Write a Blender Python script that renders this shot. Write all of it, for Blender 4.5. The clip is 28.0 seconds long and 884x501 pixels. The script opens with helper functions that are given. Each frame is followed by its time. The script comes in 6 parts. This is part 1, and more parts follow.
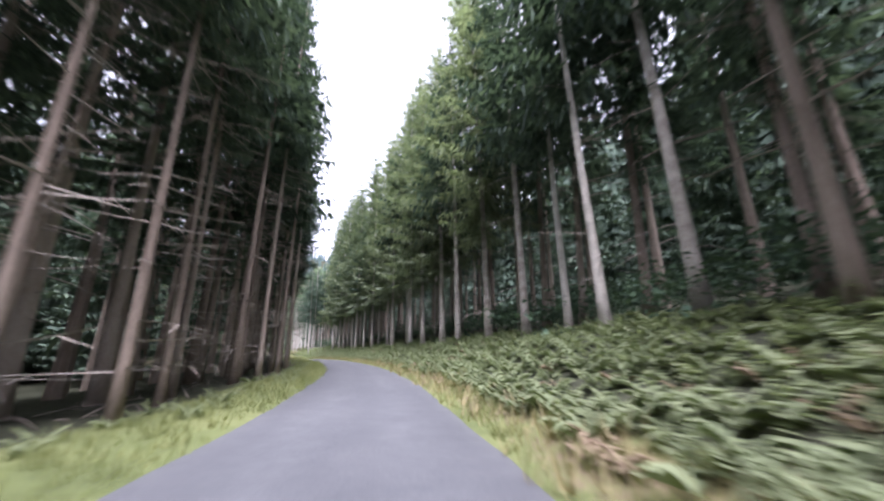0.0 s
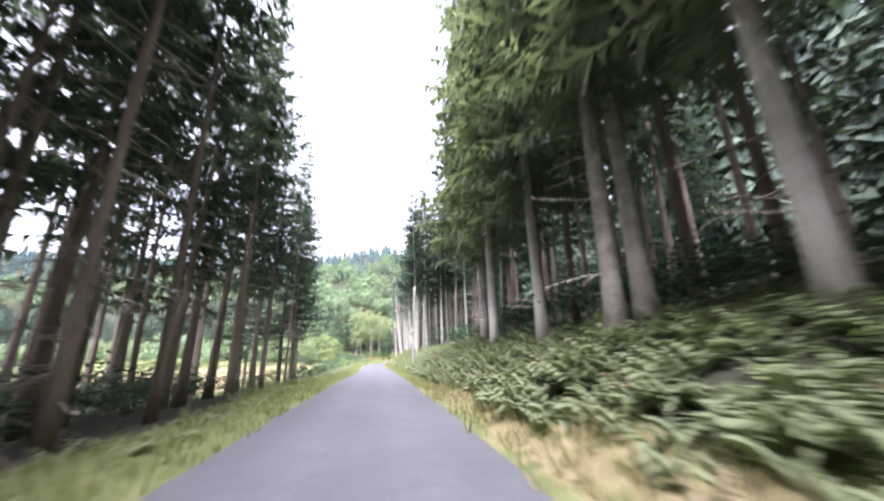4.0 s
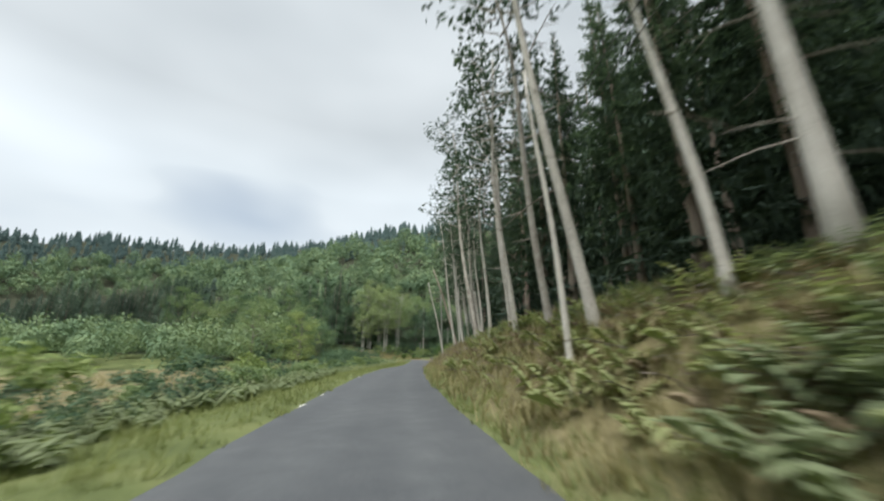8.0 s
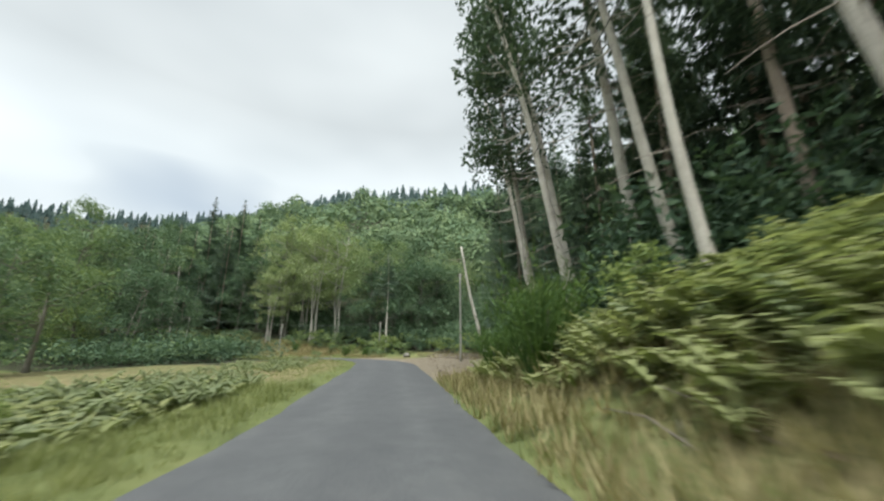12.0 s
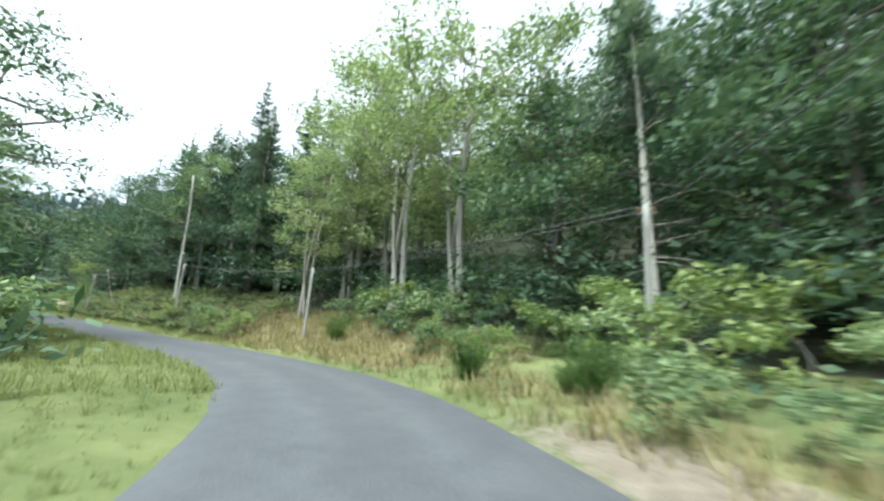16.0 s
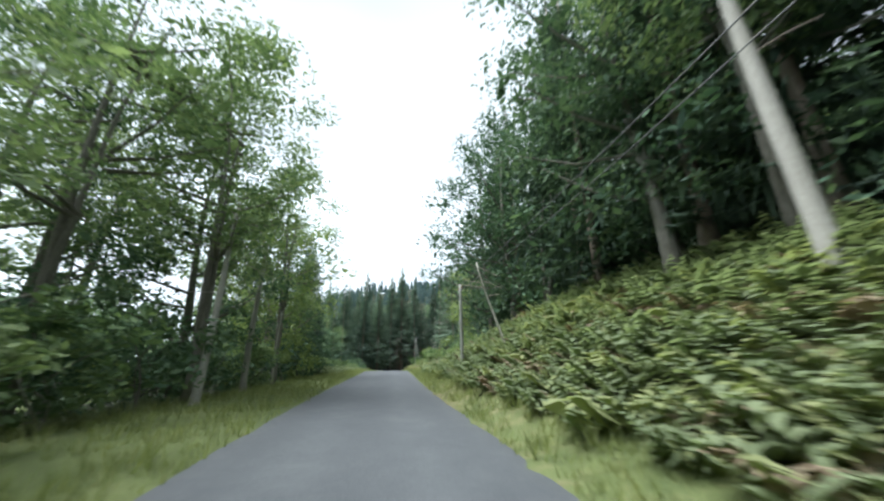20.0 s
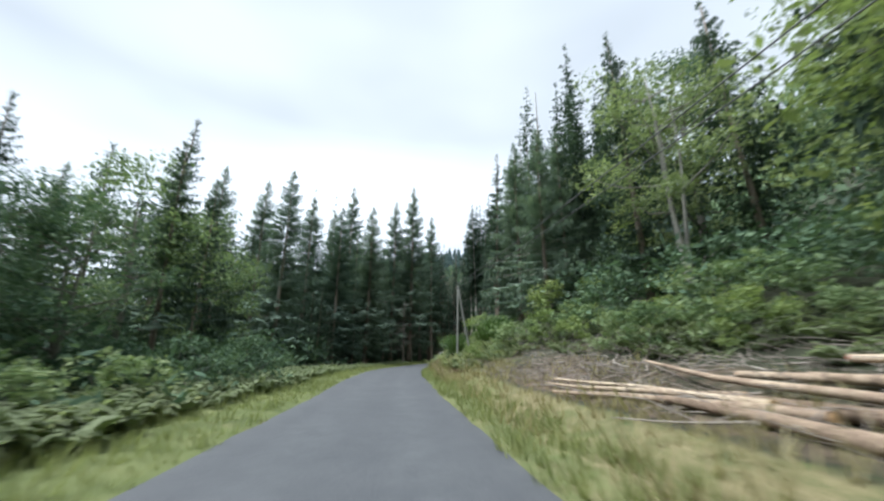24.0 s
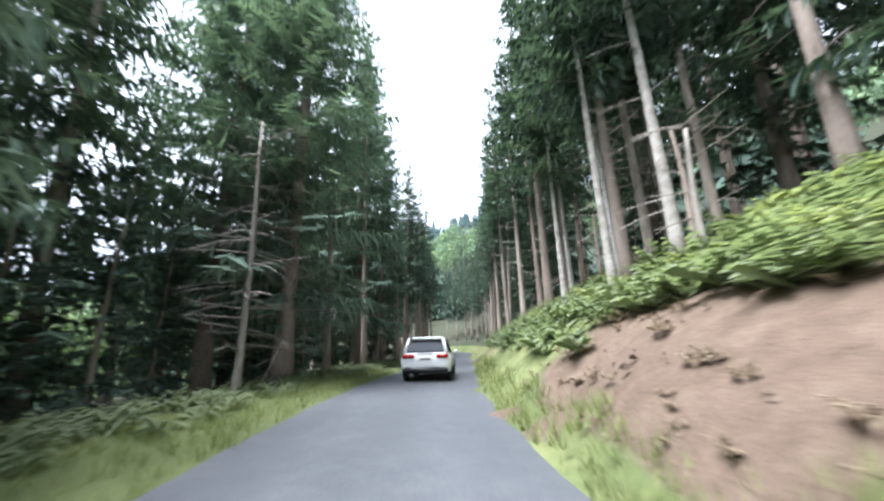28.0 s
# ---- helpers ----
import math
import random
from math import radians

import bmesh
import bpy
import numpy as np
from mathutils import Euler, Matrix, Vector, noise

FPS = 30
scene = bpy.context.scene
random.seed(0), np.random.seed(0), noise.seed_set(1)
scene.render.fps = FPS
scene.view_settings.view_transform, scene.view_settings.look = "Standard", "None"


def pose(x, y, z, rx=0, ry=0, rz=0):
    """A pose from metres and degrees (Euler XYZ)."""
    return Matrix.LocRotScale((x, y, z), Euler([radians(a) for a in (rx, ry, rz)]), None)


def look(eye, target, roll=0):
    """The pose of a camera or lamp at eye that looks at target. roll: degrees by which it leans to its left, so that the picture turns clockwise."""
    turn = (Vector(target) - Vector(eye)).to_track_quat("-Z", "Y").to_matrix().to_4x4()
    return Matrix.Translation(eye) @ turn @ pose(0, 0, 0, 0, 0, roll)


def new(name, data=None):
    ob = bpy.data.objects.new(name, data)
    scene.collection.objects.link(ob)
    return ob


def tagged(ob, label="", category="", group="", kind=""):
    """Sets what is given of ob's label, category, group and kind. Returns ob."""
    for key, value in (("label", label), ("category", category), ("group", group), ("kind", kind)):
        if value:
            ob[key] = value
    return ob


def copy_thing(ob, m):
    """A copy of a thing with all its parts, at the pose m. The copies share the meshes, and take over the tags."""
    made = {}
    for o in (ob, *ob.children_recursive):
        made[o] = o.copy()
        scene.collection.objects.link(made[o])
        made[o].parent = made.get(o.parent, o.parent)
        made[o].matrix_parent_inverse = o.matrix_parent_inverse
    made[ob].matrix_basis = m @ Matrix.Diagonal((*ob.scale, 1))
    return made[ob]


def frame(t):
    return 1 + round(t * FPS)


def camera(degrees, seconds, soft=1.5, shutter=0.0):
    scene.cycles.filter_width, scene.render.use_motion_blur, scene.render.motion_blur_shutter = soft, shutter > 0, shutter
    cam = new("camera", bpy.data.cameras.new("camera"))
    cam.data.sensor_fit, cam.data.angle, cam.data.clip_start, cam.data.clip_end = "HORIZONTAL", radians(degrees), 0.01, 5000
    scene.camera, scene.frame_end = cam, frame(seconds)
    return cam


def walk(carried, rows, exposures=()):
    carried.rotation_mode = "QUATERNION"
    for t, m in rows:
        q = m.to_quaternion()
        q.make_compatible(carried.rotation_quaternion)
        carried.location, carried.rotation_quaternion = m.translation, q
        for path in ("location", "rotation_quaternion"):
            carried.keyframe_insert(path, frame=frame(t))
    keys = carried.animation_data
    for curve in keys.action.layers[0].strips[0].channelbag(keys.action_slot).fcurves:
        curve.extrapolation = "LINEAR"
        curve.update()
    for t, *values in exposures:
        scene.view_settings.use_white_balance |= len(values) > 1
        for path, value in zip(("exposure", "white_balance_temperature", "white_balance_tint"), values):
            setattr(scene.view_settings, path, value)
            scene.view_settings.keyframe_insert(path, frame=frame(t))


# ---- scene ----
# camera: a view through the windscreen of a car on a narrow forest road
cam = camera(100.0, 28.0, soft=2.3, shutter=0.32)
# seconds, place, yaw to the left, pitch up, lean
PATH = [
    (0.0, 4.17, -84.69, 0.55, -17.31, 15.91, 0.07),
    (0.5, 5.27, -77.21, 0.66, -16.34, 15.69, -0.11),
    (1.0, 6.16, -69.65, 0.76, -13.85, 15.74, 0.24),
    (1.5, 6.67, -61.99, 0.87, -10.53, 15.83, 0.55),
    (2.0, 6.75, -54.27, 0.98, -7.42, 15.82, 0.38),
    (2.5, 6.42, -46.49, 1.09, -4.55, 15.88, 0.05),
    (3.0, 5.73, -38.67, 1.19, -2.18, 16.06, -0.25),
    (3.5, 4.77, -30.83, 1.30, -0.71, 16.24, -0.58),
    (5.5, 0.00, 0.00, 1.30, 0.31, 15.53, -0.75),
    (6.0, -1.25, 7.97, 1.21, 0.88, 15.40, -0.77),
    (6.5, -2.54, 15.88, 1.17, 1.44, 15.29, -0.80),
    (7.0, -3.89, 23.60, 1.16, 1.89, 15.42, -0.77),
    (7.5, -5.29, 30.93, 1.15, 2.24, 15.80, -0.53),
    (8.0, -6.65, 37.93, 1.14, 2.44, 16.11, 0.02),
    (8.5, -7.87, 44.85, 1.18, 2.44, 16.07, 0.56),
    (9.0, -8.89, 51.78, 1.25, 2.21, 15.74, 0.74),
    (9.5, -9.70, 58.46, 1.31, 1.71, 15.45, 0.79),
    (10.0, -10.31, 64.79, 1.35, 0.85, 15.33, 0.75),
    (10.5, -10.79, 70.92, 1.39, -0.43, 15.23, 0.47),
    (11.0, -11.23, 77.01, 1.38, -1.87, 15.09, -0.05),
    (11.5, -11.68, 83.06, 1.33, -3.07, 15.13, -0.43),
    (12.0, -12.09, 89.00, 1.30, -4.00, 15.29, -0.31),
    (12.5, -12.44, 94.81, 1.32, -4.85, 15.28, 0.08),
    (14.5, -14.08, 115.12, 1.75, -4.59, 13.90, 4.51),
    (15.0, -14.94, 119.92, 1.80, 2.00, 13.47, 3.91),
    (15.5, -16.29, 124.41, 1.83, 9.81, 13.20, 3.17),
    (16.0, -18.31, 128.57, 1.86, 19.26, 13.28, 2.16),
    (16.5, -20.94, 132.38, 1.89, 29.20, 14.18, 1.02),
    (17.0, -24.04, 135.61, 1.93, 38.22, 16.06, 0.05),
    (17.5, -27.48, 138.10, 1.99, 46.23, 17.83, -0.14),
    (18.0, -31.18, 139.98, 2.11, 53.73, 18.77, 0.49),
    (18.5, -35.19, 141.51, 2.28, 60.36, 19.32, 0.92),
    (19.0, -39.50, 142.87, 2.44, 64.89, 19.47, 0.64),
    (19.5, -44.00, 144.14, 2.67, 67.09, 19.17, -0.06),
    (20.0, -48.60, 145.37, 2.95, 67.97, 18.82, -0.74),
    (20.5, -53.26, 146.55, 3.24, 68.46, 18.62, -1.05),
    (21.0, -57.87, 147.71, 3.49, 68.88, 18.56, -0.85),
    (21.5, -62.36, 148.87, 3.69, 69.32, 18.64, -0.08),
    (23.5, -86.08, 155.01, 4.89, 68.29, 16.42, -0.39),
    (24.0, -91.79, 156.44, 4.92, 68.50, 16.15, 0.46),
    (24.5, -97.36, 157.88, 4.96, 68.71, 16.03, 0.82),
    (25.0, -102.74, 159.31, 5.01, 68.72, 15.90, 0.65),
    (25.5, -107.96, 160.78, 5.07, 68.34, 15.80, 0.27),
    (26.0, -113.04, 162.29, 5.13, 67.06, 15.80, -0.02),
    (26.5, -117.94, 163.89, 5.20, 64.50, 15.73, -0.14),
    (27.0, -122.63, 165.66, 5.25, 61.46, 15.49, -0.26),
    (27.5, -127.10, 167.67, 5.27, 58.54, 15.21, -0.66),
    (28.0, -131.40, 169.84, 5.27, 55.63, 14.98, -1.22),
]
walk(cam, [(t, pose(x, y, z, 0, 0, yaw) @ pose(0, 0, 0, 90 + pitch, 0, 0) @ pose(0, 0, 0, 0, 0, lean)) for t, x, y, z, yaw, pitch, lean in PATH],
     exposures=[(0.0, 1.8, 5750, 28), (1.5, 2.15, 5750, 29), (3.0, 2.55, 5750, 31), (3.6, 2.45, 5800, 30), (5.5, 1.2, 6050, 19), (6.2, 0.9, 6100, 15), (7.0, 0.55, 6200, 8), (8.0, 0.28, 6200, 6), (11.0, 0.36, 6200, 6), (12.5, 0.5, 6350, 3), (14.5, 1.15, 6000, 0), (15.5, 1.2, 5800, 0),
                (16.5, 1.15, 5700, 2), (18.0, 1.28, 5450, 11), (19.0, 1.1, 5600, 9), (20.0, 0.93, 5750, 4), (21.5, 0.85, 5700, 8), (23.5, 0.9, 5850, 7), (24.2, 0.5, 5700, 7), (25.0, 0.55, 5650, 6), (26.0, 1.4, 5550, 7), (27.0, 2.0, 5400, 11), (28.0, 1.95, 5600, 12)])

# ---- world and sun: bright broken cloud ----
world = bpy.data.worlds.new("sky")
scene.world = world
world.use_nodes = True
wn, wl = world.node_tree.nodes, world.node_tree.links
wn.clear()
SUN_EL, SUN_AZ = radians(66), radians(192)


def wnode(kind, **inputs):
    n = wn.new(kind)
    for k, v in inputs.items():
        n.inputs[k.replace("_", " ")].default_value = v
    return n


coord = wn.new("ShaderNodeTexCoord")
sky = wn.new("ShaderNodeTexSky")
sky.sky_type, sky.sun_disc, sky.sun_elevation, sky.sun_rotation = "NISHITA", False, SUN_EL, SUN_AZ
stretch = wn.new("ShaderNodeMapping")
stretch.inputs["Scale"].default_value = (1.0, 1.0, 2.6)
stretch.inputs["Rotation"].default_value = (0, 0, 0.4)
cloud = wnode("ShaderNodeTexNoise", Scale=1.1, Detail=3.0, Roughness=0.45, Distortion=0.1)
cover = wn.new("ShaderNodeValToRGB")
cover.color_ramp.elements[0].position, cover.color_ramp.elements[1].position = 0.10, 0.36
shade = wnode("ShaderNodeTexNoise", Scale=1.15, Detail=3.0, Roughness=0.42)
tone = wn.new("ShaderNodeValToRGB")
tone.color_ramp.elements[0].position, tone.color_ramp.elements[1].position = 0.36, 0.66
tone.color_ramp.elements[0].color = (0.63, 0.66, 0.69, 1)
tone.color_ramp.elements[1].color = (0.95, 0.97, 0.99, 1)
dim = wn.new("ShaderNodeMix")
dim.data_type, dim.blend_type = "RGBA", "MULTIPLY"
dim.inputs["Factor"].default_value = 1.0
dim.inputs["B"].default_value = (0.11, 0.11, 0.11, 1)
mix = wn.new("ShaderNodeMix")
mix.data_type = "RGBA"
back = wnode("ShaderNodeBackground", Strength=0.84)
wout = wn.new("ShaderNodeOutputWorld")
wl.new(coord.outputs["Generated"], stretch.inputs["Vector"])
wl.new(stretch.outputs["Vector"], cloud.inputs["Vector"])
wl.new(stretch.outputs["Vector"], shade.inputs["Vector"])
wl.new(cloud.outputs["Fac"], cover.inputs["Fac"])
wl.new(shade.outputs["Fac"], tone.inputs["Fac"])
wl.new(sky.outputs["Color"], dim.inputs["A"])
wl.new(cover.outputs["Color"], mix.inputs["Factor"])
wl.new(dim.outputs["Result"], mix.inputs["A"])
# the cover is thinner and brighter towards the horizon
part_z = wn.new("ShaderNodeSeparateXYZ")
wl.new(coord.outputs["Generated"], part_z.inputs["Vector"])
fade = wn.new("ShaderNodeValToRGB")
fade.color_ramp.elements[0].position, fade.color_ramp.elements[1].position = 0.40, 0.54
fade.color_ramp.elements[0].color, fade.color_ramp.elements[1].color = (1.25, 1.25, 1.25, 1), (0.86, 0.86, 0.86, 1)
wl.new(part_z.outputs["Z"], fade.inputs["Fac"])
thin = wn.new("ShaderNodeMix")
thin.data_type, thin.blend_type = "RGBA", "MULTIPLY"
thin.inputs["Factor"].default_value = 1.0
wl.new(tone.outputs["Color"], thin.inputs["A"])
wl.new(fade.outputs["Color"], thin.inputs["B"])
wl.new(thin.outputs["Result"], mix.inputs["B"])
wl.new(mix.outputs["Result"], back.inputs["Color"])
wl.new(back.outputs["Background"], wout.inputs["Surface"])

sun = new("sun", bpy.data.lights.new("sun", "SUN"))
sun.data.energy, sun.data.angle, sun.data.color = 4.8, radians(36), (1.0, 0.96, 0.9)
sun.matrix_world = look((0, 0, 60), Vector((0, 0, 60)) - Vector((math.sin(SUN_AZ) * math.cos(SUN_EL), math.cos(SUN_AZ) * math.cos(SUN_EL), math.sin(SUN_EL))))

# ---- materials ----


def material(name):
    m = bpy.data.materials.new(name)
    m.use_nodes = True
    t = m.node_tree
    return m, t, t.nodes["Principled BSDF"]


def node(t, kind, **inputs):
    n = t.nodes.new(kind)
    for k, v in inputs.items():
        n.inputs[k.replace("_", " ")].default_value = v
    return n


def place_of(t, source="Object", scale=(1, 1, 1)):
    c, m = t.nodes.new("ShaderNodeTexCoord"), t.nodes.new("ShaderNodeMapping")
    m.inputs["Scale"].default_value = scale
    t.links.new(c.outputs[source], m.inputs["Vector"])
    return m.outputs["Vector"]


def ramp(t, fac, stops):
    r = t.nodes.new("ShaderNodeValToRGB")
    e = r.color_ramp.elements
    while len(e) < len(stops):
        e.new(0.5)
    for el, (p, c) in zip(e, stops):
        el.position, el.color = p, (*c, 1)
    t.links.new(fac, r.inputs["Fac"])
    return r.outputs["Color"]


def blend(t, fac, a, b, kind="MIX"):
    m = t.nodes.new("ShaderNodeMix")
    m.data_type, m.blend_type = "RGBA", kind
    for sock, v in (("Factor", fac), ("A", a), ("B", b)):
        if isinstance(v, (int, float)):
            m.inputs[sock].default_value = v
        elif isinstance(v, tuple):
            m.inputs[sock].default_value = (*v, 1)
        else:
            t.links.new(v, m.inputs[sock])
    return m.outputs["Result"]


def fractal(t, vec, scale, detail=4.0, rough=0.55):
    n = node(t, "ShaderNodeTexNoise", Scale=scale, Detail=detail, Roughness=rough)
    t.links.new(vec, n.inputs["Vector"])
    return n.outputs["Fac"]


def relief(t, bsdf, height, strength=0.4, distance=0.02):
    b = node(t, "ShaderNodeBump", Strength=strength, Distance=distance)
    t.links.new(height, b.inputs["Height"])
    t.links.new(b.outputs["Normal"], bsdf.inputs["Normal"])


def mottled(name, stops, scale=3.0, fine=40.0, rough=0.9, bump=0.4, dist=0.02, stretch=(1, 1, 1), spec=0.2):
    """Two scales of variation between the colours of stops, with relief."""
    m, t, b = material(name)
    v = place_of(t, "Object", stretch)
    big, small = fractal(t, v, scale), fractal(t, v, fine, 3.0, 0.65)
    fac = blend(t, 0.45, big, small)
    t.links.new(ramp(t, fac, stops), b.inputs["Base Color"])
    b.inputs["Roughness"].default_value = rough
    b.inputs["Specular IOR Level"].default_value = spec
    relief(t, b, blend(t, 0.7, big, small), bump, dist)
    return m


def leafy(name, dark, mid, light, glow=0.35, rough=0.75, grain=1.0, single=0.4):
    """Leaves: each clump and plant has its own tone, single leaves differ a little, and light passes through."""
    dark, mid, light = [tuple(0.94 * q + 0.06 * (0.25 * c[0] + 0.6 * c[1] + 0.15 * c[2]) for q in c) for c in (dark, mid, light)]
    m, t, b = material(name)
    geo, info = t.nodes.new("ShaderNodeNewGeometry"), t.nodes.new("ShaderNodeObjectInfo")
    v = place_of(t, "Object")
    patch = fractal(t, v, grain, 2.0)
    f = blend(t, 1.0 - single, geo.outputs["Random Per Island"], patch)
    f = blend(t, 0.22, f, info.outputs["Random"])
    col = ramp(t, f, [(0.25, dark), (0.5, mid), (0.75, light)])
    t.links.new(col, b.inputs["Base Color"])
    b.inputs["Roughness"].default_value = rough
    b.inputs["Specular IOR Level"].default_value = 0.12
    tr = t.nodes.new("ShaderNodeBsdfTranslucent")
    t.links.new(blend(t, 1.0, col, (1.4, 1.5, 0.95), "MULTIPLY"), tr.inputs["Color"])
    mx = t.nodes.new("ShaderNodeMixShader")
    mx.inputs[0].default_value = glow
    t.links.new(b.outputs[0], mx.inputs[1])
    t.links.new(tr.outputs[0], mx.inputs[2])
    t.links.new(mx.outputs[0], t.nodes["Material Output"].inputs["Surface"])
    return m


def barky(name, stops, ring=(1, 1, 0.25), scale=5.0, bump=0.7):
    m, t, b = material(name)
    v = place_of(t, "Object", ring)
    info = t.nodes.new("ShaderNodeObjectInfo")
    big, small = fractal(t, v, scale * 0.35, 3.0), fractal(t, v, scale * 5, 4.0, 0.7)
    f = blend(t, 0.55, big, small)
    f = blend(t, 0.2, f, info.outputs["Random"])
    t.links.new(ramp(t, f, stops), b.inputs["Base Color"])
    b.inputs["Roughness"].default_value = 0.92
    b.inputs["Specular IOR Level"].default_value = 0.15
    relief(t, b, small, bump, 0.03)
    return m


def plain(name, colour, rough=0.5, metal=0.0, coat=0.0):
    m, t, b = material(name)
    v = place_of(t, "Object")
    f = fractal(t, v, 9.0)
    dark = tuple(c * 0.82 for c in colour)
    t.links.new(blend(t, f, dark, colour), b.inputs["Base Color"])
    b.inputs["Roughness"].default_value, b.inputs["Metallic"].default_value = rough, metal
    b.inputs["Coat Weight"].default_value = coat
    return m


def asphalt():
    m, t, b = material("asphalt")
    v = place_of(t, "Object")
    stone = node(t, "ShaderNodeTexVoronoi", Scale=55.0)
    t.links.new(v, stone.inputs["Vector"])
    big, mid, fine = fractal(t, v, 0.35, 4.0), fractal(t, v, 2.2, 5.0, 0.6), fractal(t, v, 70.0, 3.0, 0.7)
    base = ramp(t, blend(t, 0.5, big, mid), [(0.3, (0.060, 0.064, 0.071)), (0.55, (0.074, 0.078, 0.085)), (0.72, (0.092, 0.095, 0.100))])
    grit = ramp(t, blend(t, 0.5, fine, stone.outputs["Distance"]), [(0.25, (0.62, 0.62, 0.62)), (0.6, (1.15, 1.14, 1.12))])
    # paler wheel tracks and a dusty edge, from the lateral place kept on the mesh
    lat = t.nodes.new("ShaderNodeAttribute")
    lat.attribute_name = "wear"
    col = blend(t, 1.0, base, grit, "MULTIPLY")
    worn = blend(t, 1.0, col, (1.22, 1.22, 1.20), "MULTIPLY")
    fac = blend(t, 1.0, lat.outputs["Color"], ramp(t, mid, [(0.3, (0.25, 0.25, 0.25)), (0.7, (1, 1, 1))]), "MULTIPLY")
    t.links.new(blend(t, fac, col, worn), b.inputs["Base Color"])
    b.inputs["Roughness"].default_value = 0.82
    b.inputs["Specular IOR Level"].default_value = 0.35
    relief(t, b, blend(t, 0.5, stone.outputs["Distance"], fine), 0.5, 0.008)
    return m


def soil_cover():
    """Ground whose cover (grass, dry grass, needles, bare earth, gravel) is kept on the mesh as two masks, with ragged borders."""
    m, t, b = material("ground_cover")
    v = place_of(t, "Object")
    at = t.nodes.new("ShaderNodeAttribute")
    at.attribute_name = "cover"
    sep = t.nodes.new("ShaderNodeSeparateColor")
    t.links.new(at.outputs["Color"], sep.inputs["Color"])
    big, mid, fine = fractal(t, v, 0.5, 4.0), fractal(t, v, 3.0, 5.0, 0.65), fractal(t, v, 26.0, 4.0, 0.7)
    mott = blend(t, 0.5, mid, fine)
    grass = ramp(t, blend(t, 0.5, big, mott), [(0.3, (0.055, 0.072, 0.030)), (0.5, (0.116, 0.138, 0.055)), (0.68, (0.190, 0.200, 0.088))])
    dry = ramp(t, mott, [(0.3, (0.080, 0.070, 0.038)), (0.52, (0.180, 0.155, 0.082)), (0.7, (0.295, 0.255, 0.150))])
    litter = ramp(t, mott, [(0.3, (0.024, 0.026, 0.018)), (0.55, (0.046, 0.050, 0.032)), (0.75, (0.085, 0.090, 0.054))])
    earth = ramp(t, mott, [(0.3, (0.062, 0.044, 0.033)), (0.52, (0.122, 0.088, 0.064)), (0.72, (0.185, 0.142, 0.108))])

    def ragged(mask):
        add = t.nodes.new("ShaderNodeMath")
        add.operation = "ADD"
        t.links.new(mask, add.inputs[0])
        t.links.new(mott, add.inputs[1])
        return ramp(t, add.outputs[0], [(0.80, (0, 0, 0)), (1.02, (1, 1, 1))])

    col = blend(t, ragged(sep.outputs["Red"]), grass, dry)
    col = blend(t, ragged(sep.outputs["Green"]), col, litter)
    col = blend(t, ragged(sep.outputs["Blue"]), col, earth)
    gravel = ramp(t, mott, [(0.3, (0.105, 0.088, 0.064)), (0.52, (0.185, 0.160, 0.122)), (0.72, (0.28, 0.25, 0.20))])
    col = blend(t, ragged(at.outputs["Alpha"]), col, gravel)
    t.links.new(col, b.inputs["Base Color"])
    b.inputs["Roughness"].default_value = 0.95
    b.inputs["Specular IOR Level"].default_value = 0.1
    relief(t, b, mott, 0.8, 0.06)
    return m


